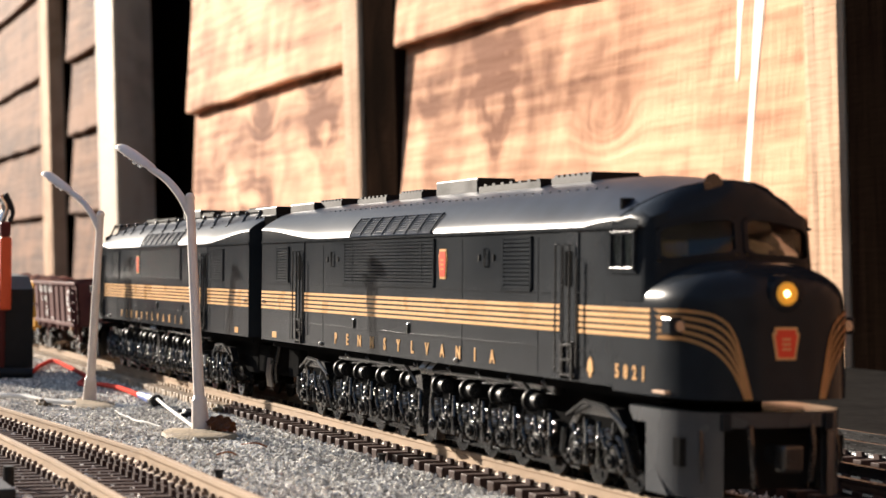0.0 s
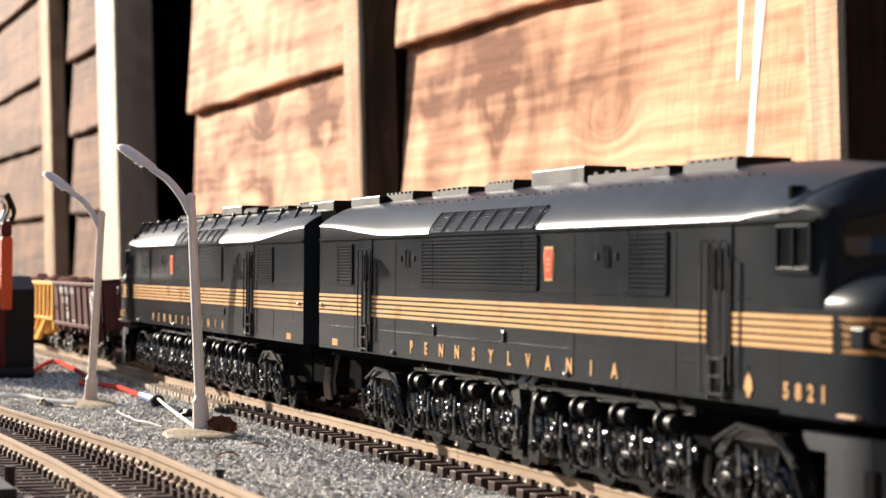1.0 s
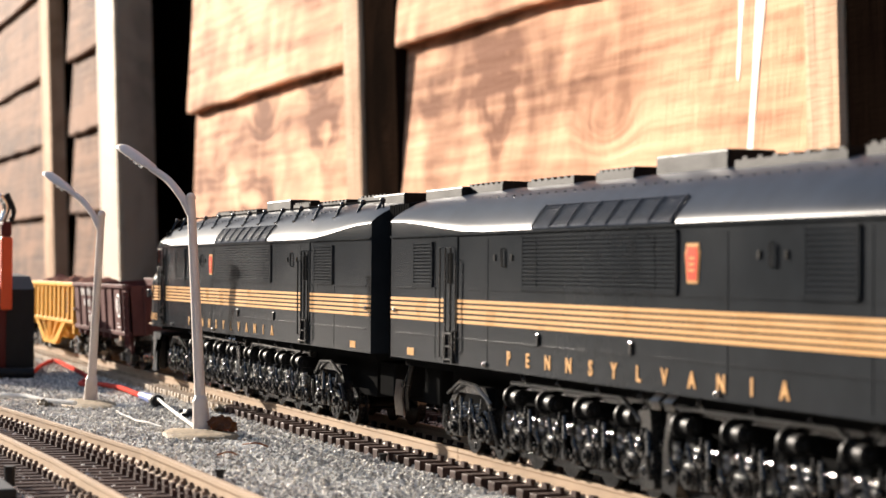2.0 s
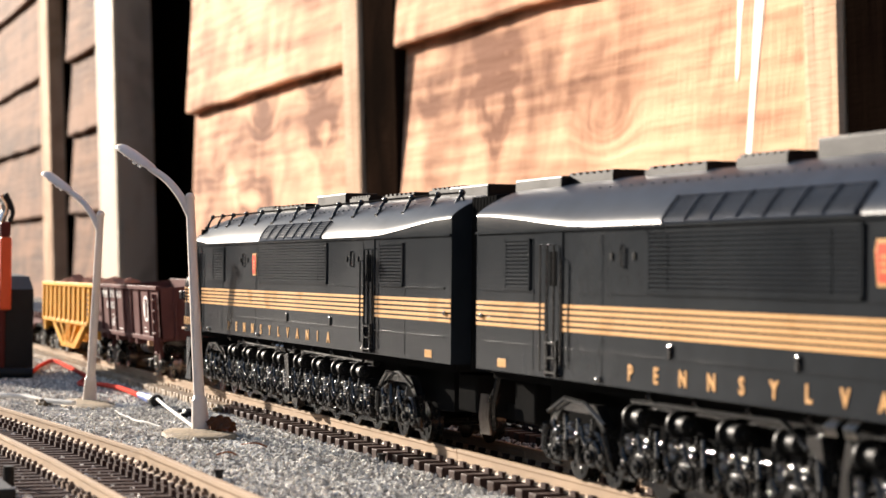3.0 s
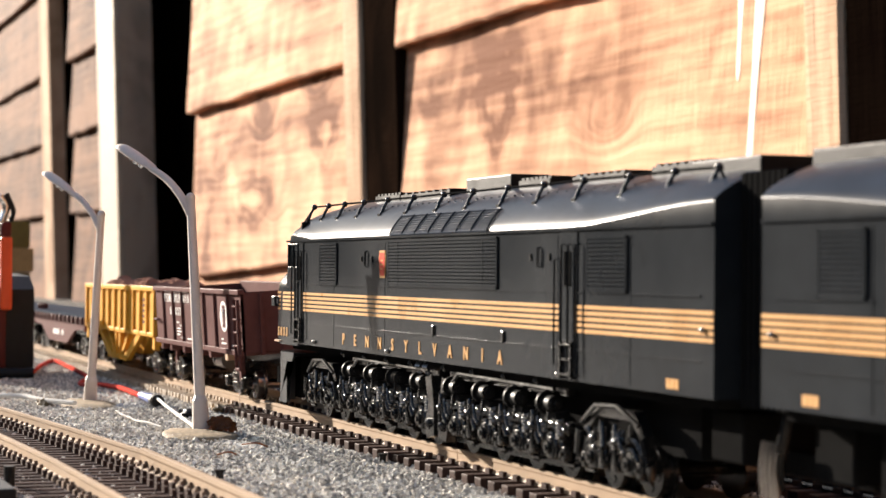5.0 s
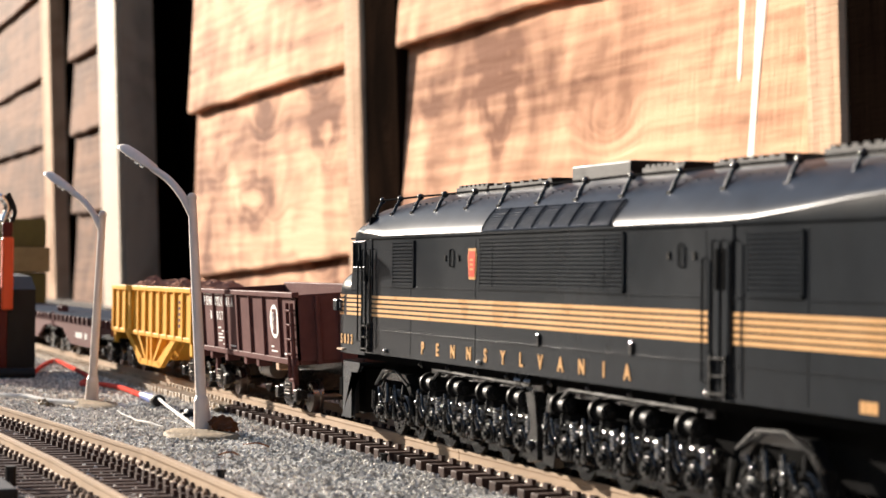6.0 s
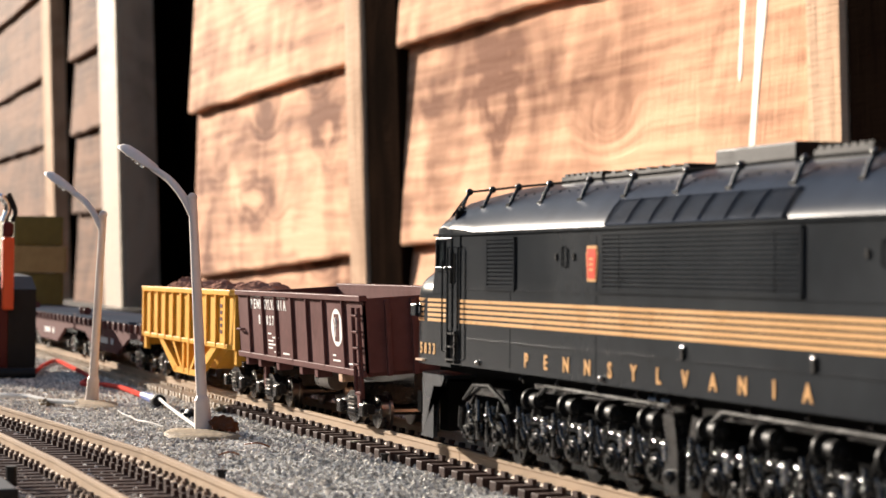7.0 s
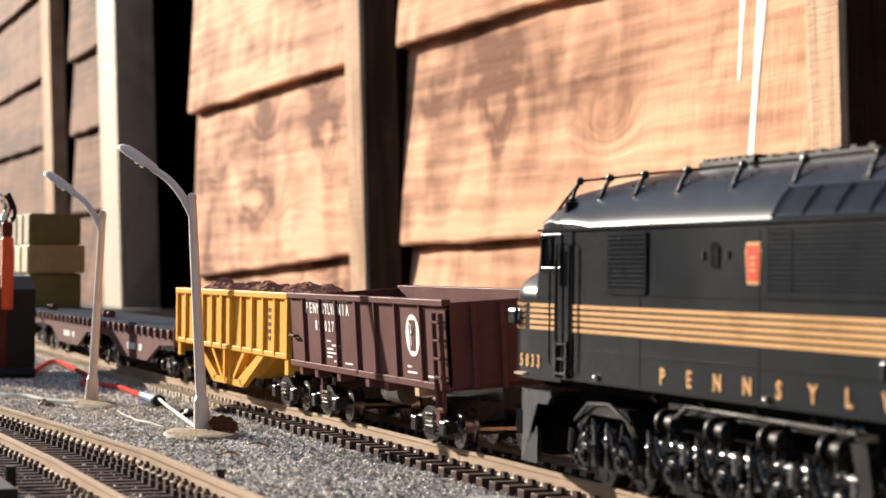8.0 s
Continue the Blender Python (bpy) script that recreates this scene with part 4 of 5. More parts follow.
        # beads, seams, small fittings
        for a, b, c, d, o in ((.0130, .0420, .0386, .0390, .00022), (.0640, .2600, .0386, .0389, .00018), (.0130, .2600, .0273, .0276, .00022)):
            part("panel_bead", side_box(bmesh.new(), s, a, b, c, d, o), BLACK, root)
        for u in (.0415, .0760, .1880, .2330):
            part("panel_seam", side_box(bmesh.new(), s, u, u + .00018, .0222, .0500, .00008), BLACK, root)
        for u in (.1985, .2075, .0800, .0900):
            bm = side_box(bmesh.new(), s, u, u + .0008, .0452, .0466, .0003)
            part("latch", bm, GRIME, root)
        for u in (.2030, .0850):
            bm = bmesh.new()
            grab(bm, s, u, .0438, .0480, .00014, .0005)
            grab(bm, s, u + .0009, .0438, .0480, .00014, .0005)
            part("handle", bm, GRIME, root)
        for u in (.1050, .1500):
            part("lift_bracket", side_box(bmesh.new(), s, u, u + .0011, .0274, .0300, .0005, bev=.0002), GRIME, root)
        for u, z in ((.1850, .0224), (.2520, .0224), (.0750, .0222), (.0120, .0330)):
            bm = bmesh.new()
            bmesh.ops.create_icosphere(bm, subdivisions=2, radius=.0006, matrix=Matrix.Translation((u, s * .0181, z)))
            part("lifting_eye", bm, STEEL, root, smooth=True)
        for u in (door, bars):
            bm = side_box(bmesh.new(), s, u, u + .0090, .0222, .0508, .00025)
            dr = part("door", bm, BLACK, root)
            part("door_window", side_box(bmesh.new(), s, u + .0028, u + .0062, .0400, .0470, .0004), DARK, dr)
            bm = bmesh.new()
            for k in (-.0008, .0030, .0062, .0098):
                grab(bm, s, u + k, .0225 if k < .004 else .0240, .0455 if k > .008 else .0485, .00022)
            part("grab_rail", bm, GRIME, dr)
            bm = bmesh.new()
            for k in range(3):
                side_box(bm, s, u + .0018, u + .0072, .0222 + .0030 * k, .0226 + .0030 * k, .0010)
            side_box(bm, s, u + .0015, u + .0020, .0215, .0290, .0009)
            side_box(bm, s, u + .0070, u + .0075, .0215, .0290, .0009)
            part("door_step", bm, GRIME, dr)
        sg = 1 if s < 0 else -1
        bm = glyphs("PENNSYLVANIA", .0041, [sg * (u - .15) for u in word])
        bm.transform(side_place(s, .15, .0228))
        part("lettering", bm, GOLD, root, "gold lettering")
        bm = glyphs(number, .0036, [k * (1 if s < 0 else .8) for k in (-.0057, -.0019, .0019, .0057)])
        bm.transform(side_place(s, .2780 if s < 0 else .2860, .0231))
        part("road_number", bm, GOLD, root, "gold numerals")
        bm = bmesh.new()
        for k in range(3):
            side_box(bm, s, .0215 + .0017 * k, .0229 + .0017 * k, .0222, .0240, .0001)
        part("stencil", bm, GOLD, root, "small gold stencil bars")
        if s < 0:
            bm = prism(bmesh.new(), [(-.0006, 0), (.0006, 0), (.0006, .0008), (.0014, .0012), (.0010, .0030), (0, .0040), (-.0010, .0030), (-.0014, .0012), (-.0006, .0008)], -.00008, .0001)
            bm.transform(side_place(s, .2600, .0225))
            part("emblem", bm, GOLD, root, "small gold emblem")
    # roof equipment
    part("roof_fan_box", bx(.1339, .1637, -.0050, .0050, .0610, .0656, .0004), DRUM, root)
    for a, b, w, z in ((.1700, .2080, .0070, .0636), (.0320, .0560, .0066, .0640), (.0700, .0960, .0060, .0637), (.1080, .1260, .0062, .0641), (.2120, .2330, .0060, .0640)):
        hatch = part("roof_hatch", bx(a, b, -w, w, .0606, z - .0006), DRUM, root)
        for k in range(7):
            u = a + (b - a) * (k + .5) / 7
            part("hatch_slat", bx(u - .0009, u + .0009, -w * .92, w * .92, z - .0006, z), DRUM, hatch)
    part("end_cowl", bx(.0085, .0350, -.0088, .0088, .0590, .0634, .0004), DRUM, root)
    for s in (-1, 1):
        bm = bmesh.new()
        for k in range(44):
            u = .045 + k * .0048
            bmesh.ops.create_cube(bm, size=.00045, matrix=Matrix.Translation((u, s * .0108, .0597)))
        part("rivet_row", bm, ROOF, root)
    # aerial rail on posts along one shoulder
    us = [.2906 - .0148, .2610, .2450, .2270, .2060, .1850, .1625, .1420, .1200, .0990, .0780, .0560, .0365, .0193]
    for i, u in enumerate(us if aerial else []):
        bm = tube(bmesh.new(), [(u, .0132, .0576 - .0006 * (i == 0)), (u, .0124, .0596), (u, .0112, .0616)], .00045, 6)
        bmesh.ops.create_icosphere(bm, subdivisions=2, radius=.00085, matrix=Matrix.Translation((u, .0112, .0616)))
        box(bm, u - .0012, u + .0006, .0126, .0140, .0568, .0579)
        part("aerial_post", bm, GRIME, root, smooth=True)
    if aerial:
        bm = tube(bmesh.new(), [(us[0] + .0100, .0150, .0520), (us[0], .0112, .0616)] + [(u, .0112, .0616 + .0001 * (i % 2)) for i, u in enumerate(us[1:])] + [(.0120, .0130, .0575)], .00028, 6)
        part("aerial_rail", bm, DARK, root)
    # end between the units
    for k in range(4):
        part("bellows_fold", bx(.0003 + .0020 * k, .0017 + .0020 * k, -.0130, .0130, .0200, .0600), DARK, root)
    part("buffer_beam", bx(.0120, .0240, -.0100, .0100, .0095, .0185, .0005), DARK, root)
    part("drawbar", bx(-.001, .030, -.0020, .0020, .0080, .0120), DARK, root)
    bm = tube(bmesh.new(), [(.004, -.0100, .0200), (.004, -.0120, .0120), (.004, -.0120, .0070)], .0010, 8)
    part("air_pipe", bm, GRIME, root, smooth=True)
    for k in range(4):
        bm = tube(bmesh.new(), [(.0015 + .0016 * k, -.0135, .0150), (.0015 + .0016 * k, -.0140, .0100), (.0015 + .0016 * k, -.0135, .0060)], .0005, 6)
        part("jumper_cable", bm, STEEL, root, smooth=True)
    wheels = make_running_gear(root)
    return root, wheels


# ---- wagons ----


def make_truck(root, c, r=.0046):
    """A four-wheel bogie under a wagon: frames, springs, bolster; returns its wheelsets."""
    for s in (-1, 1):
        y0, y1 = sorted((s * .0112, s * .0132))
        bm = prism(bmesh.new(), [(c - .0130, .0040), (c - .0130, .0066), (c - .0070, .0078), (c - .0030, .0098), (c + .0030, .0098), (c + .0070, .0078), (c + .0130, .0066), (c + .0130, .0040),
                                 (c + .0075, .0040), (c + .0035, .0016), (c - .0035, .0016), (c - .0075, .0040)], y0, y1)
        tf = part("truck_frame", bm, GRIME, root)
        for d in (-.0105, .0105):
            part("axle_box", bx(c + d - .0018, c + d + .0018, *sorted((s * .0125, s * .0145)), .0032, .0068, .0004), GRIME, tf)
        bm = bmesh.new()
        for d in (-.0018, 0, .0018):
            n = 24
            tube(bm, [(c + d + .0007 * math.cos(k * 1.2), s * .0135 + .0007 * math.sin(k * 1.2), .0028 + .0052 * k / n) for k in range(n + 1)], .0003, 5)
        part("spring", bm, STEEL, tf)
    part("bolster", bx(c - .0022, c + .0022, -.0112, .0112, .0060, .0120), GRIME, root)
    return [make_wheelset(root, c - .0105, r, .0098), make_wheelset(root, c + .0105, r, .0098)]


def make_gondola():
    root = tagged(new("gondola_wagon"), "oxide-brown open gondola wagon with ribbed sides, white lettering", "railway wagon")
    a, b, z0, z1, w = -.0697, .0665, .0155, .0358, .0176
    part("floor", bx(a + .001, b - .001, -w + .001, w - .001, z0 - .0010, z0 + .0010), BROWN, root)
    for s in (-1, 1):
        part("side_wall", bx(a, b, *sorted((s * (w - .0010), s * w)), z0, z1, .0001), BROWN, root)
        part("top_rail", bx(a - .0004, b + .0004, *sorted((s * (w - .0012), s * (w + .0010))), z1 - .0012, z1 + .0004, .0002), BROWN, root)
        part("bottom_rail", bx(a, b, *sorted((s * (w - .0004), s * (w + .0008))), z0 - .0010, z0 + .0008, .0002), BROWN, root)
        part("inner_wall", bx(a + .001, b - .001, *sorted((s * (w - .0014), s * (w - .0009))), z0, z1 - .001), BROWN, root)
        for i, u in enumerate((-.0542, -.0372, -.0217, -.0034, .0134, .0302, .0493)):
            wide = .0022 if i == 3 else .0011
            bm = bx(u - wide / 2, u + wide / 2, *sorted((s * (w - .0002), s * (w + .0008))), z0 - .0004, z1 - .001, .0002)
            for k in range(12):
                for d in (-1, 1):
                    bmesh.ops.create_cube(bm, size=.00042, matrix=Matrix.Translation((u + d * (wide / 2 + .0005), s * (w + .0001), z0 + .0012 + k * .00155)))
            part("rib", bm, BROWN, root)
        bm = bmesh.new()
        for k in range(60):
            bmesh.ops.create_cube(bm, size=.0004, matrix=Matrix.Translation((a + .003 + k * .00228, s * (w + .0001), z1 - .0018)))
        part("rivets", bm, BROWN, root)
        # ladder and step at the leading end, grab at the other
        for z in (.0178, .0222, .0265, .0308):
            bm = bmesh.new()
            tube(bm, [(b - .0062, s * w, z), (b - .0060, s * (w + .0014), z), (b - .0016, s * (w + .0014), z), (b - .0014, s * w, z)], .00035, 5)
            part("ladder_rung", bm, BROWN, root)
        bm = bmesh.new()
        for u in (b - .0062, b - .0012):
            tube(bm, [(u, s * (w + .0008), .0330), (u, s * (w + .0010), .0100)], .00055, 5)
        tube(bm, [(b - .0062, s * (w + .0010), .0101), (b - .0012, s * (w + .0010), .0101)], .0006, 5)
        part("ladder_rail", bm, BROWN, root)
        bm = bmesh.new()
        tube(bm, [(a + .0020, s * w, .0235), (a + .0020, s * (w + .0013), .0235), (a + .0070, s * (w + .0013), .0235), (a + .0070, s * w, .0235)], .0004, 5)
        part("grab_iron", bm, BROWN, root)
        for u in (-.060, -.044, -.022, .004, .020, .044):
            bm = bx(u - .0018, u + .0018, *sorted((s * (w - .004), s * (w + .0004))), z0 - .0034, z0 - .0006, .0003)
            part("sill_bracket", bm, LEDGE if u == .044 else BROWN, root)
        # markings in the bays between ribs
        if s < 0:
            m = pose(0, -w - .00006, 0)
            for word, xs, z, size in (("PENN", spread(-.0516, -.0398, 4), .0306, .0042), ("SYLVA", spread(-.0352, -.0238, 5), .0306, .0042), ("NIA", spread(-.0195, -.0118, 3), .0306, .0042),
                                      ("82", (-.0425, -.0392), .0258, .0040), ("027", (-.0330, -.0296, -.0262), .0258, .0040)):
                bm = glyphs(word, size, xs)
                bm.transform(m @ Matrix.Translation((0, 0, z)))
                part("lettering", bm, WHITE, root, "white lettering")
            bm = bmesh.new()
            for u0, u1 in ((-.0525, -.0390), (-.0360, -.0230), (-.0205, -.0105)):
                box(bm, u0, u1, -w - .0001, -w + .0001, .0340, .0346)
            for j, (u0, u1) in enumerate(((-.033, -.029), (-.028, -.021), (-.033, -.027), (-.033, -.023), (-.033, -.028), (-.0265, -.021))):
                box(bm, u0, u1, -w - .0001, -w + .0001, .0228 - .0011 * j, .0233 - .0011 * j)
            for u0, u1, z in ((.037, .040, .0190), (.037, .044, .0176), (-.016, -.009, .0172), (.052, .058, .0172)):
                box(bm, u0, u1, -w - .0001, -w + .0001, z, z + .0005)
            part("small_print", bm, WHITE, root, "white print bars")
            bm = cyl(bmesh.new(), (.0420, -w + .0001, .0270), (.0420, -w - .0001, .0270), .0052, 28)
            ro = part("roundel", bm, WHITE, root, "white roundel")
            bm = prism(bmesh.new(), [(.0420 + x, .0232 + z) for x, z in keystone_shape(.0050, .0076)], -w - .00022, -w)
            part("roundel_keystone", bm, BROWN, ro, "brown keystone")
            bm = bmesh.new()
            box(bm, .0409, .0413, -w - .0003, -w, .0245, .0298)
            tube(bm, [(.0411 + .0016 * math.sin(t), -w - .0003, .0284 - .0012 * math.cos(t)) for t in [math.pi * k / 8 for k in range(9)]], .0002, 4)
            part("roundel_strokes", bm, WHITE, ro)
    for e, u in ((-1, a), (1, b)):
        part("end_wall", bx(*sorted((u, u - e * .0010)), -w, w, z0, z1 - .0004, .0001), BROWN, root)
        for y in spread(-.0110, .0110, 4):
            part("end_rib", bx(*sorted((u, u + e * .0012)), y - .0007, y + .0007, z0 - .001, z1 - .001, .0002), BROWN, root)
        bm = cyl(bmesh.new(), (u, 0, .0095), (u + e * .0100, 0, .0095), .0012, 8)
        box(bm, *sorted((u + e * .008, u + e * .0118)), -.0018, .0018, .0072, .0118, .0004)
        part("coupler", bm, GRIME, root)
    for e in (-1, 1):
        part("brake_bracket", bx(e * .050 - .0012, e * .050 + .0012, -.0150, -.0135, .0050, .0150), BROWN, root)
    part("centre_sill", bx(a + .002, b - .002, -.0035, .0035, .0105, z0), GRIME, root)
    bm = cyl(bmesh.new(), (-.006, -.0080, .0100), (.008, -.0080, .0100), .0032, 14)
    part("brake_cylinder", bm, STEEL, root, smooth=True)
    # the body leans a little on its bogies
    lean = Matrix.Translation((0, .0010, .0122)) @ pose(0, 0, 0, 3.8) @ Matrix.Translation((0, 0, -.0110))
    for ob in root.children:
        ob.matrix_basis = lean
    wh = make_truck(root, -.0460) + make_truck(root, .0440)
    return root, wh


def make_hopper():
    root = tagged(new("hopper_wagon"), "yellow ribbed ore hopper wagon heaped with brown load", "railway wagon")
    a, b, z0, z1, w = -.0776, .0776, .0165, .0356, .0176
    for s in (-1, 1):
        part("side_wall", bx(a, b, *sorted((s * (w - .0020), s * (w - .0004))), z0, z1), YELLOW, root)
        part("top_rail", bx(a - .0004, b + .0004, *sorted((s * (w - .0022), s * (w + .0008))), z1 - .0016, z1 + .0004, .0003), YELLOW, root)
        part("bottom_rail", bx(a, b, *sorted((s * (w - .0020), s * (w + .0004))), z0 - .0006, z0 + .0012, .0003), YELLOW, root)
        for i, u in enumerate(spread(a + .001, b - .001, 12)):
            wd = .0026 if i in (0, 5, 6, 11) else .0018
            bm = prism(bmesh.new(), [(u - wd / 2, z0), (u + wd / 2, z0), (u + wd / 2, z1 - .001), (u - wd / 2, z1 - .001)], s * (w - .001), s * (w + .0006))
            part("rib", bm, YELLOW, root)
        # discharge frame: a wide V of flat bars
        for pts in ([(-.0500, z0), (-.0425, z0), (-.0150, .0070), (-.0205, .0044)], [(.0500, z0), (.0425, z0), (.0150, .0070), (.0205, .0044)], [(-.0205, .0044), (.0205, .0044), (.0185, .0066), (-.0185, .0066)],
                    [(-.0250, z0), (-.0215, z0), (-.0060, .0064), (-.0090, .0064)], [(.0250, z0), (.0215, z0), (.0060, .0064), (.0090, .0064)]):
            part("chute_bar", prism(bmesh.new(), pts, s * (w - .0022), s * (w - .0002)), YELLOW, root)
        for u in (-.004, .004):
            part("chute_post", bx(u - .0012, u + .0012, *sorted((s * (w - .0020), s * w)), .0050, z0), YELLOW, root)
        for u in (a + .0025, b - .0025):
            part("corner_post", bx(u - .0022, u + .0022, *sorted((s * (w - .0020), s * (w - .0002))), .0110, z0, .0003), YELLOW, root)
        bm = bmesh.new()
        for j in range(5):
            box(bm, .0530, .0560, *sorted((s * (w - .0012), s * (w - .00025))), .0210 + j * .0022, .0222 + j * .0022)
        part("small_print", bm, BROWN, root, "dark print bars")
    for e, u in ((-1, a), (1, b)):
        part("end_wall", bx(*sorted((u, u - e * .0012)), -w + .001, w - .001, z0 - .004, z1), YELLOW, root)
        for y in (-.010, 0, .010):
            part("end_rib", bx(*sorted((u, u + e * .0010)), y - .0008, y + .0008, z0 - .004, z1 - .001), YELLOW, root)
        bm = cyl(bmesh.new(), (u, 0, .0095), (u + e * .0040, 0, .0095), .0012, 8)
        part("coupler", bm, GRIME, root)
    part("hopper_bottom", loft(bmesh.new(), [[(-.016, -.010, .0070), (.016, -.010, .0070), (.016, .010, .0070), (-.016, .010, .0070)], [(-.060, -.0155, z0), (.060, -.0155, z0), (.060, .0155, z0), (-.060, .0155, z0)]]), YELLOW, root)
    part("underframe", bx(a + .002, b - .002, -.0040, .0040, .0100, z0), GRIME, root)
    bm = bmesh.new()
    nx, ny = 150, 36
    vs = [[bm.verts.new((a + .002 + (b - a - .004) * i / nx, (-1 + 2 * j / ny) * (w - .0022),
                         .0340 + (.0062 * (.55 + .6 * noise.noise(Vector((i * .052, j * .09, 2)))) * (1 - (2 * j / ny - 1) ** 2) + .0012 * noise.noise(Vector((i * .25, j * .25, 4))) + .0009 * noise.noise(Vector((i * .8, j * .8, 6)))) * min(1, (nx - i) / 30)))
           for j in range(ny + 1)] for i in range(nx + 1)]
    for i in range(nx):
        for j in range(ny):
            bm.faces.new((vs[i][j], vs[i + 1][j], vs[i + 1][j + 1], vs[i][j + 1]))
    tagged(part("ore_load", bm, LOAD, root), kind="stuff")
    wh = make_truck(root, -.0600) + make_truck(root, .0600)
    return root, wh


def make_flat(label, half=.0800):
    root = tagged(new("flat_wagon"), label, "railway wagon", "flat wagons")
    w = .0172
    bm = bx(-half, half, -w + .0012, w - .0012, .0170, .0196)
    part("sub_deck", bm, BROWN, root)
    n = 40
    pl = None
    for i in range(n):
        u = -half + 2 * half * (i + .5) / n
        if pl is None:
            pl = part("deck_plank", bx(-half / n * .94, half / n * .94, -w, w, .0196, .0206), DECK, root)
            pl.matrix_basis = Matrix.Translation((u, 0, 0))
        else:
            again(pl, Matrix.Translation((u, 0, 0)))
    for s in (-1, 1):
        pts = [(-half, .0196), (half, .0196), (half, .0140), (half * .66, .0130), (half * .36, .0060), (-half * .36, .0060), (-half * .66, .0130), (-half, .0140)]
        part("side_sill", prism(bmesh.new(), pts, s * (w - .0016), s * (w - .0002)), BROWN, root)
        for i in range(13):
            u = -half * .94 + half * 1.88 * i / 12
            part("stake_pocket", bx(u - .0016, u + .0016, *sorted((s * (w - .0004), s * (w + .0011))), .0162, .0196, .0003), BROWN, root)
        bm = bmesh.new()
        for k in range(9):
            box(bm, -.012 + k * .0021, -.0106 + k * .0021, *sorted((s * (w - .0003), s * w)), .0096, .0122)
        for k in range(3):
            box(bm, .014 + k * .0021, .0154 + k * .0021, *sorted((s * (w - .0003), s * w)), .0096, .0122)
        part("small_print", bm, WHITE, root, "white print bars")
    for e in (-1, 1):
        part("end_beam", bx(*sorted((e * half, e * (half + .0014))), -w, w, .0130, .0206, .0003), BROWN, root)
        bm = cyl(bmesh.new(), (e * half, 0, .0095), (e * (half + .0052), 0, .0095), .0012, 8)
        part("coupler", bm, GRIME, root)
        bm = tube(bmesh.new(), [(e * (half - .003), -.0120, .0206), (e * (half - .003), -.0120, .0226)], .0005, 6)
        cyl(bm, (e * (half - .003) - .0001, -.0120, .0222), (e * (half - .003) + .0006, -.0120, .0222), .0020, 14)
        part("brake_wheel", bm, BROWN, root)
    part("centre_sill", bx(-half, half, -.0040, .0040, .0090, .0172), GRIME, root)
    wh = make_truck(root, -half * .72) + make_truck(root, half * .72)
    return root, wh


def make_crates():
    root = tagged(new("crate_load"), "stacked tan and olive crates riding on a flat wagon", "crate")
    for z0, z1, a, b, w, m in ((.0206, .0400, -.0380, .0530, .0140, OLIVE), (.0402, .0560, -.0400, .0560, .0155, TAN), (.0562, .0740, -.0380, .0500, .0140, OLIVE)):
        ob = part("crate", bx(a, b, -w, w, z0, z1, .0006), m, root)
        for u in spread(a + .004, b - .004, 4):
            for s in (-1, 1):
                part("crate_batten", bx(u - .002, u + .002, *sorted((s * (w - .0002), s * (w + .0008))), z0 + .0006, z1 - .0006), m, ob)
    return root


# ---- things on the ballast ----


def on(x, y, h=0.0):
    return Vector((x, y, ground_z(x, y) + h))


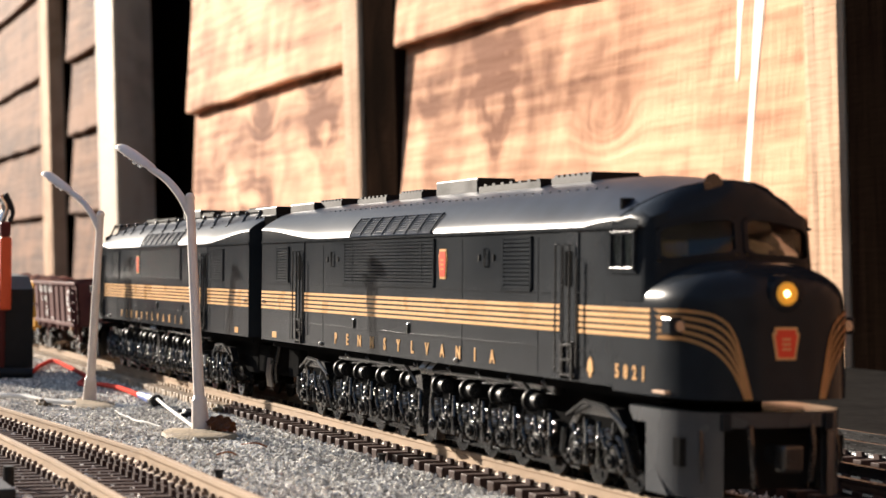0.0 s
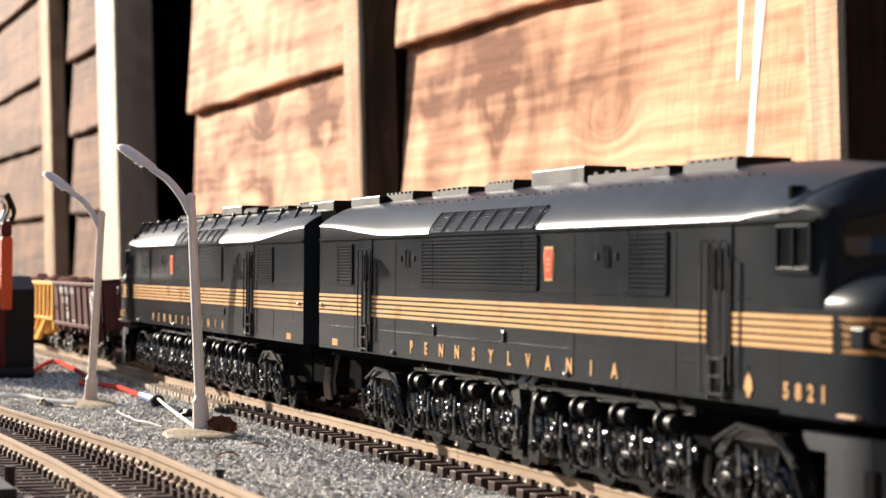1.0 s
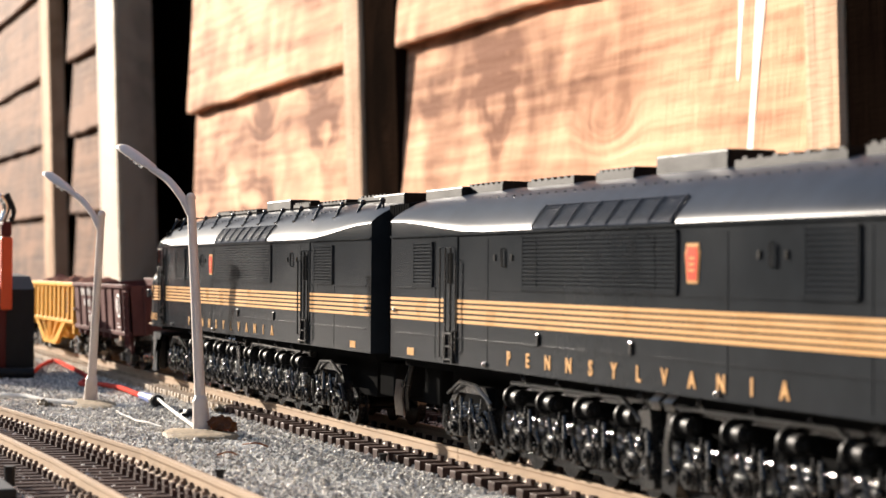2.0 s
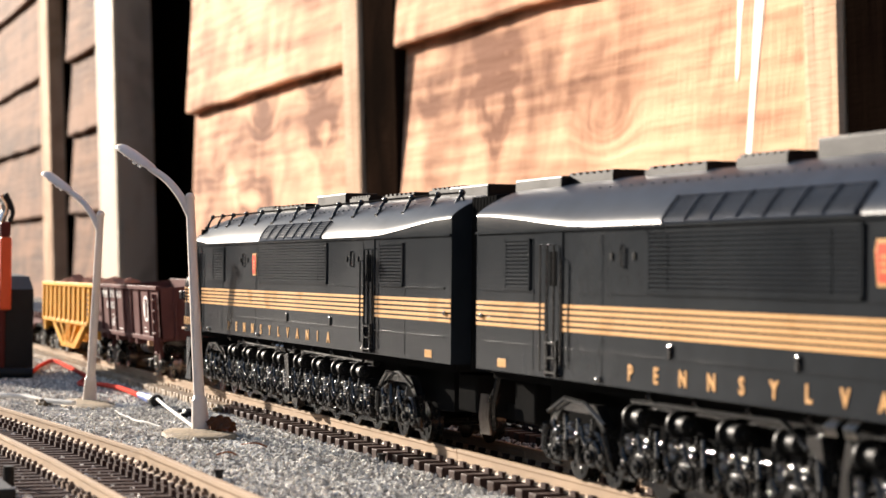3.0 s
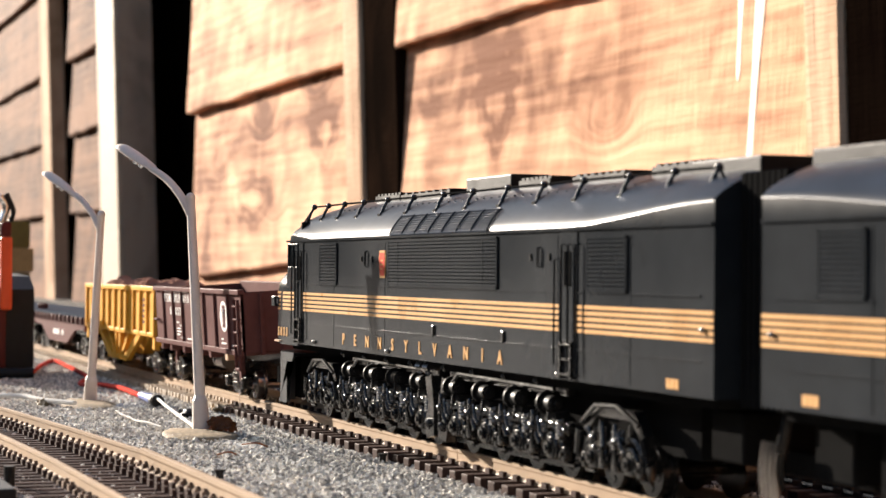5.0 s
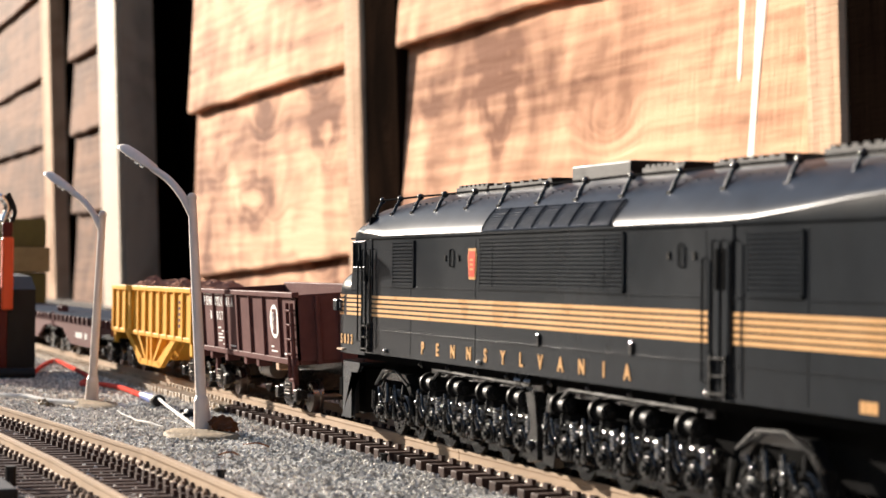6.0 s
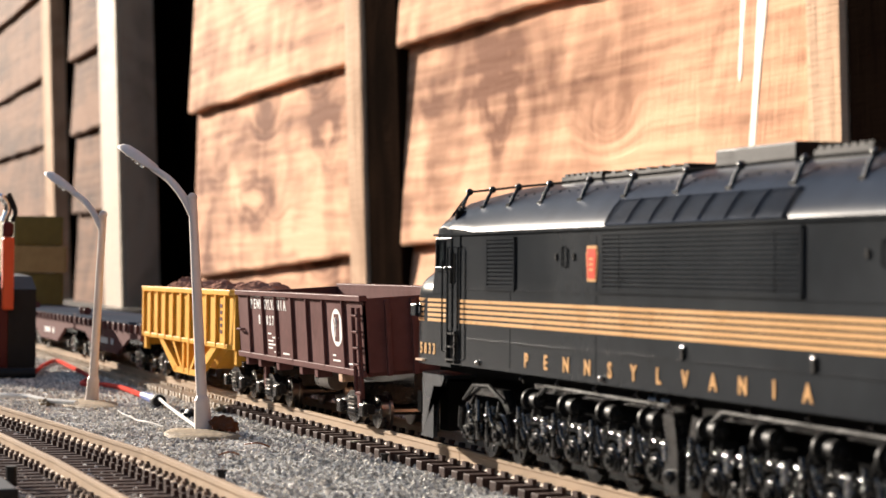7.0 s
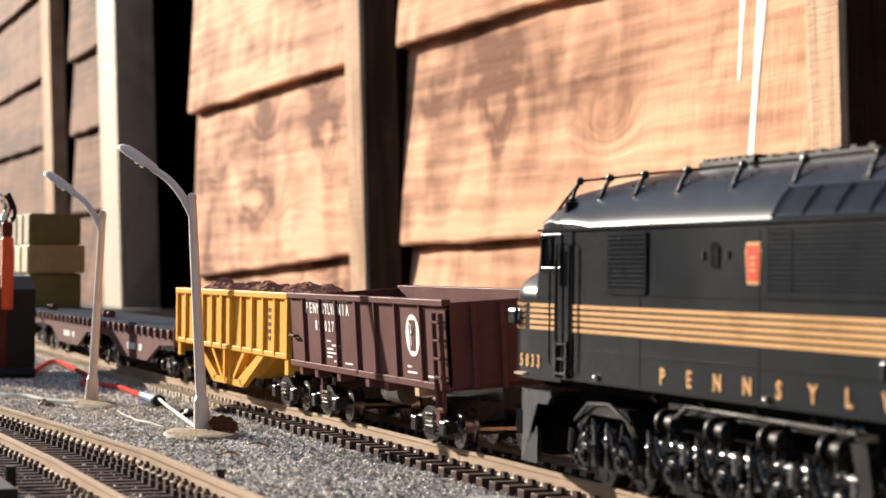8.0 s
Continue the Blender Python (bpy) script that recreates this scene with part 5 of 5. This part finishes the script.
def make_clutter():
    pts = [on(-.9496, -.0394, .001), on(-.9968, -.0271, .0014), on(-1.0295, -.0165, .0014), on(-.9694, -.0195, .0014), on(-.8817, -.0253, .0014), on(-.846, -.0342, .0012), on(-.8326, -.0318, .0014), on(-.8206, -.0285, .0014), on(-.7903, -.0270, .0016), on(-.738, -.0290, .0018)]
    tagged(part("red_wire", tube(bmesh.new(), spline(pts, 10), .0010, 8), WIRE_RED, smooth=True), "kinked red insulated wire lying on the gravel", "wire")
    a, b = on(-.742, -.0288, .0020), on(-.712, -.0304, .0024)
    root = tagged(new("wire_joint"), "blue and black sleeve joining red and white wires", "wire connector")
    part("blue_sleeve", tube(bmesh.new(), [a + (b - a) * k / 5 for k in range(6)], .0013, 12, .0019), BLUE, root, "blue sleeve", True)
    part("black_cap", tube(bmesh.new(), [b, b + (b - a).normalized() * .006, b + (b - a).normalized() * .012], .0020, 14, .0023), BLACKP, root, "black cap", True)
    e = b + (b - a).normalized() * .010
    for pts, r, label in (([e + Vector((0, 0, .0010)), on(-.660, -.0370, .0030), on(-.6237, -.0411, .0016), on(-.5660, -.0478, .0012)], .00052, "white wire running to the foot of a lamp"),
                          ([on(-.800, -.092, .0022), on(-.7638, -.0778, .0024), on(-.7523, -.0710, .0026), on(-.735, -.0662, .0022), on(-.715, -.0580, .0022)], .0009, "white wire leading to the farther lamp"),
                          ([on(-.640, -.0568, .0010), on(-.634, -.0582, .0022), on(-.628, -.0578, .0014), on(-.620, -.0592, .0018), on(-.612, -.0584, .0012), on(-.604, -.0600, .0020), on(-.596, -.0596, .0014), on(-.584, -.0590, .0018), on(-.5718, -.0565, .0012)], .0003, "frayed thin white thread on gravel")):
        tagged(part("white_wire", tube(bmesh.new(), spline(pts, 8), r, 7), WIRE_WHITE, smooth=True), label, "wire", "white wires")
    for x, y, r, name, m, label, cat, seed in ((-.735, -.0656, .0028, "glue_lump", GLUE, "lump of dried yellowish glue beside a wire", "glue", 1), (-.665, -.0165, .0030, "glue_lump", GLUE, "pale dried glue crumbs at a rail joint", "glue", 2),
                                               (-.6263, -.0369, .0030, "dead_leaf", BLACKP, "dark shrivelled leaf scrap on the gravel", "leaf", 4)):
        bm = bmesh.new()
        bmesh.ops.create_icosphere(bm, subdivisions=3, radius=1)
        for v in bm.verts:
            k = 1 + .55 * noise.noise(v.co * 1.7 + Vector((seed * 7, 0, 0)))
            v.co = Vector((v.co.x * r * k * 1.5, v.co.y * r * k, v.co.z * r * k * .62))
        bm.transform(Matrix.Translation(on(x, y, r * .42)))
        tagged(part(name, bm, m, smooth=True), label, cat)
    bm = bmesh.new()
    rows = []
    for i in range(17):
        f = i / 16
        row = []
        for j in range(11):
            g = -1 + j / 5
            wide = .0043 * math.sin(math.pi * (.08 + .84 * f)) ** .7 * (1 + .18 * math.sin(i * 2.1 + j))
            curl = 1.5 * g + .35 * math.sin(4 * f)
            p = Vector((-.5620 + .0110 * f + .0010 * g, -0.0426 + wide * math.sin(curl) * .9, .0004 + wide * math.cos(curl) * .75 + .0014 * math.sin(3.1 * f) + .0010 * noise.noise(Vector((i * .5, j * .6, 3)))))
            row.append(bm.verts.new(p + Vector((0, 0, ground_z(-.556, -.0405)))))
        rows.append(row)
    for A, B in zip(rows, rows[1:]):
        for j in range(10):
            bm.faces.new((A[j], A[j + 1], B[j + 1], B[j]))
    bmesh.ops.solidify(bm, geom=bm.faces[:], thickness=.00022)
    tagged(part("dead_leaf", bm, LEAF, smooth=True), "curled brown dead leaf at the lamp foot", "leaf")
    for x, y in ((-.4353, -.0720), (-.482, -.0185)):
        bm = cyl(bmesh.new(), on(x, y, -.001), on(x, y, .0018), .0009, 10)
        cyl(bm, on(x, y, .0018), on(x, y, .0024), .0012, 10)
        tagged(part("track_pin", bm, BLACKP, smooth=True), "dark track pin standing in the gravel", "pin", "track pins")
    rng = random.Random(4)
    for i in range(2):
        x, y = rng.uniform(-.52, -.36), rng.uniform(-.066, -.022)
        bm = tube(bmesh.new(), spline([on(x, y, .0012), on(x + rng.uniform(-.004, .004), y + .003, .0018), on(x + rng.uniform(-.006, .006), y + .006, .0008)], 4), .00024, 5)
        tagged(part("twig", bm, LEAF), "tiny brown twig on the ballast", "twig", "twigs on the ballast")


def make_tool():
    root = tagged(new("hand_tool"), "black tool stand with an orange handle and chrome tip", "tool")
    part("stand", prism(bmesh.new(), [(-.990, -.0090), (-.930, -.0090), (-.930, .0330), (-.945, .0390), (-.990, .0400)], -.085, -.0415), BLACKP, root)
    part("side_panel", bx(-.940, -.9285, -.085, -.0545, -.0070, .0260, .0006), MAROON, root, "dark maroon panel")
    part("handle", bx(-.9300, -.9255, -.0575, -.0522, .0235, .0570, .0010), ORANGE, root, "orange handle")
    part("collar", bx(-.9295, -.9260, -.0575, -.0526, .0570, .0640, .0012), MAROON, root, "dark red collar")
    part("tip", tube(bmesh.new(), spline([(-.928, -.0570, .0640), (-.928, -.0550, .0700), (-.928, -.0570, .0745), (-.928, -.0620, .0760)], 5), .0018, 10), CHROME, root, "chrome tip", True)
    part("strap", tube(bmesh.new(), spline([(-.9275, -.0532, .0640), (-.9275, -.0518, .0690), (-.9275, -.0550, .0770)], 5), .0012, 8), BLACKP, root, "black strap", True)
    tagged(part("black_cable", tube(bmesh.new(), [on(-.925, -.090, .0026), on(-.918, -.066, .0026), on(-.915, -.0435, .0026)], .0026, 12), BLACKP, smooth=True), "thick black cable sleeve lying on the gravel", "cable")


# ---- build ----
make_ground()
make_fence()
make_light_blockers()
lamp_a = make_street_lamp((-.5609, -.0473, -.0038), (-.5780, -.0473, .0639), .00175, 1.0, "cream plastic model street lamp with a wire at its foot")
lamp_b = make_street_lamp((-.7460, -.0472, -.0076), (-.7262, -.0472, .0625), .00175, 1.0, "cream plastic model street lamp, leaning, on a glue disc")
make_glue_disc(lamp_a, -.552, -.0500, ground_z(-.55, -.05), .0195, .0105, 1, "dirty cream glue disc under a lamp")
make_glue_disc(lamp_b, -.735, -.0500, ground_z(-.74, -.05), .027, .0100, 2, "dirty cream glue disc under the leaning lamp")
loco_a, wheels_a = make_loco("5821", "dark green streamlined model diesel locomotive, gold stripes, lit headlight", False)
loco_b, wheels_b = make_loco("5833", "dark green trailing model diesel locomotive, gold stripes, roof aerial", True)
gondola, wheels_c = make_gondola()
hopper, wheels_d = make_hopper()
flat_1, wheels_e = make_flat("empty brown flat wagon with grey plank deck")
flat_2, wheels_f = make_flat("second empty brown flat wagon, grey deck")
flat_3, wheels_g = make_flat("brown flat wagon carrying stacked crates")
crates = make_crates()
make_clutter()
make_tool()
make_track("main model track, dark sleepers and tarnished rails", 0.0, -2.2, 0.35, .0083, .0002, -.672, (-.668, -.452))
make_track("second model track behind the train", .056, -1.6, 0.35, .0083, .0002, metal=GRIME)
make_track("third model track near the fence", .108, -1.6, 0.35, .0083, .0002, metal=GRIME)
make_turnout()
make_stones()

# ---- what moves ----
RUN = [(0, -.0005), (.5, .0300), (1, .0627), (1.5, .0958), (3, .1886), (3.5, .2214), (4, .2539), (4.5, .2865),
       (6, .3829), (6.5, .4160), (7, .4487), (7.5, .4811), (8, .5137)]


def run_at(t):
    return float(np.interp(t, [a for a, _ in RUN], [b for _, b in RUN]))


def motions():
    for thing, x, turn in ((loco_a, -.614, 0), (loco_b, -.614, 180), (gondola, -1.0184, 0), (hopper, -1.1690, 0), (flat_1, -1.3360, 0), (flat_2, -1.5020, 0), (flat_3, -1.6680, 0), (crates, -1.7060, 0)):
        walk(thing, [(t, pose(x + s, 0, 0, 0, 0, turn)) for t, s in RUN])
    for wheels, sign in ((wheels_a, 1), (wheels_b, -1), (wheels_c, 1), (wheels_d, 1), (wheels_e, 1), (wheels_f, 1), (wheels_g, 1)):
        for w in wheels:
            x, z = w.location.x, w.location.z
            walk(w, [(k / 10, pose(x, 0, z, 0, math.degrees(sign * run_at(k / 10) / z), 0)) for k in range(81)])


motions()
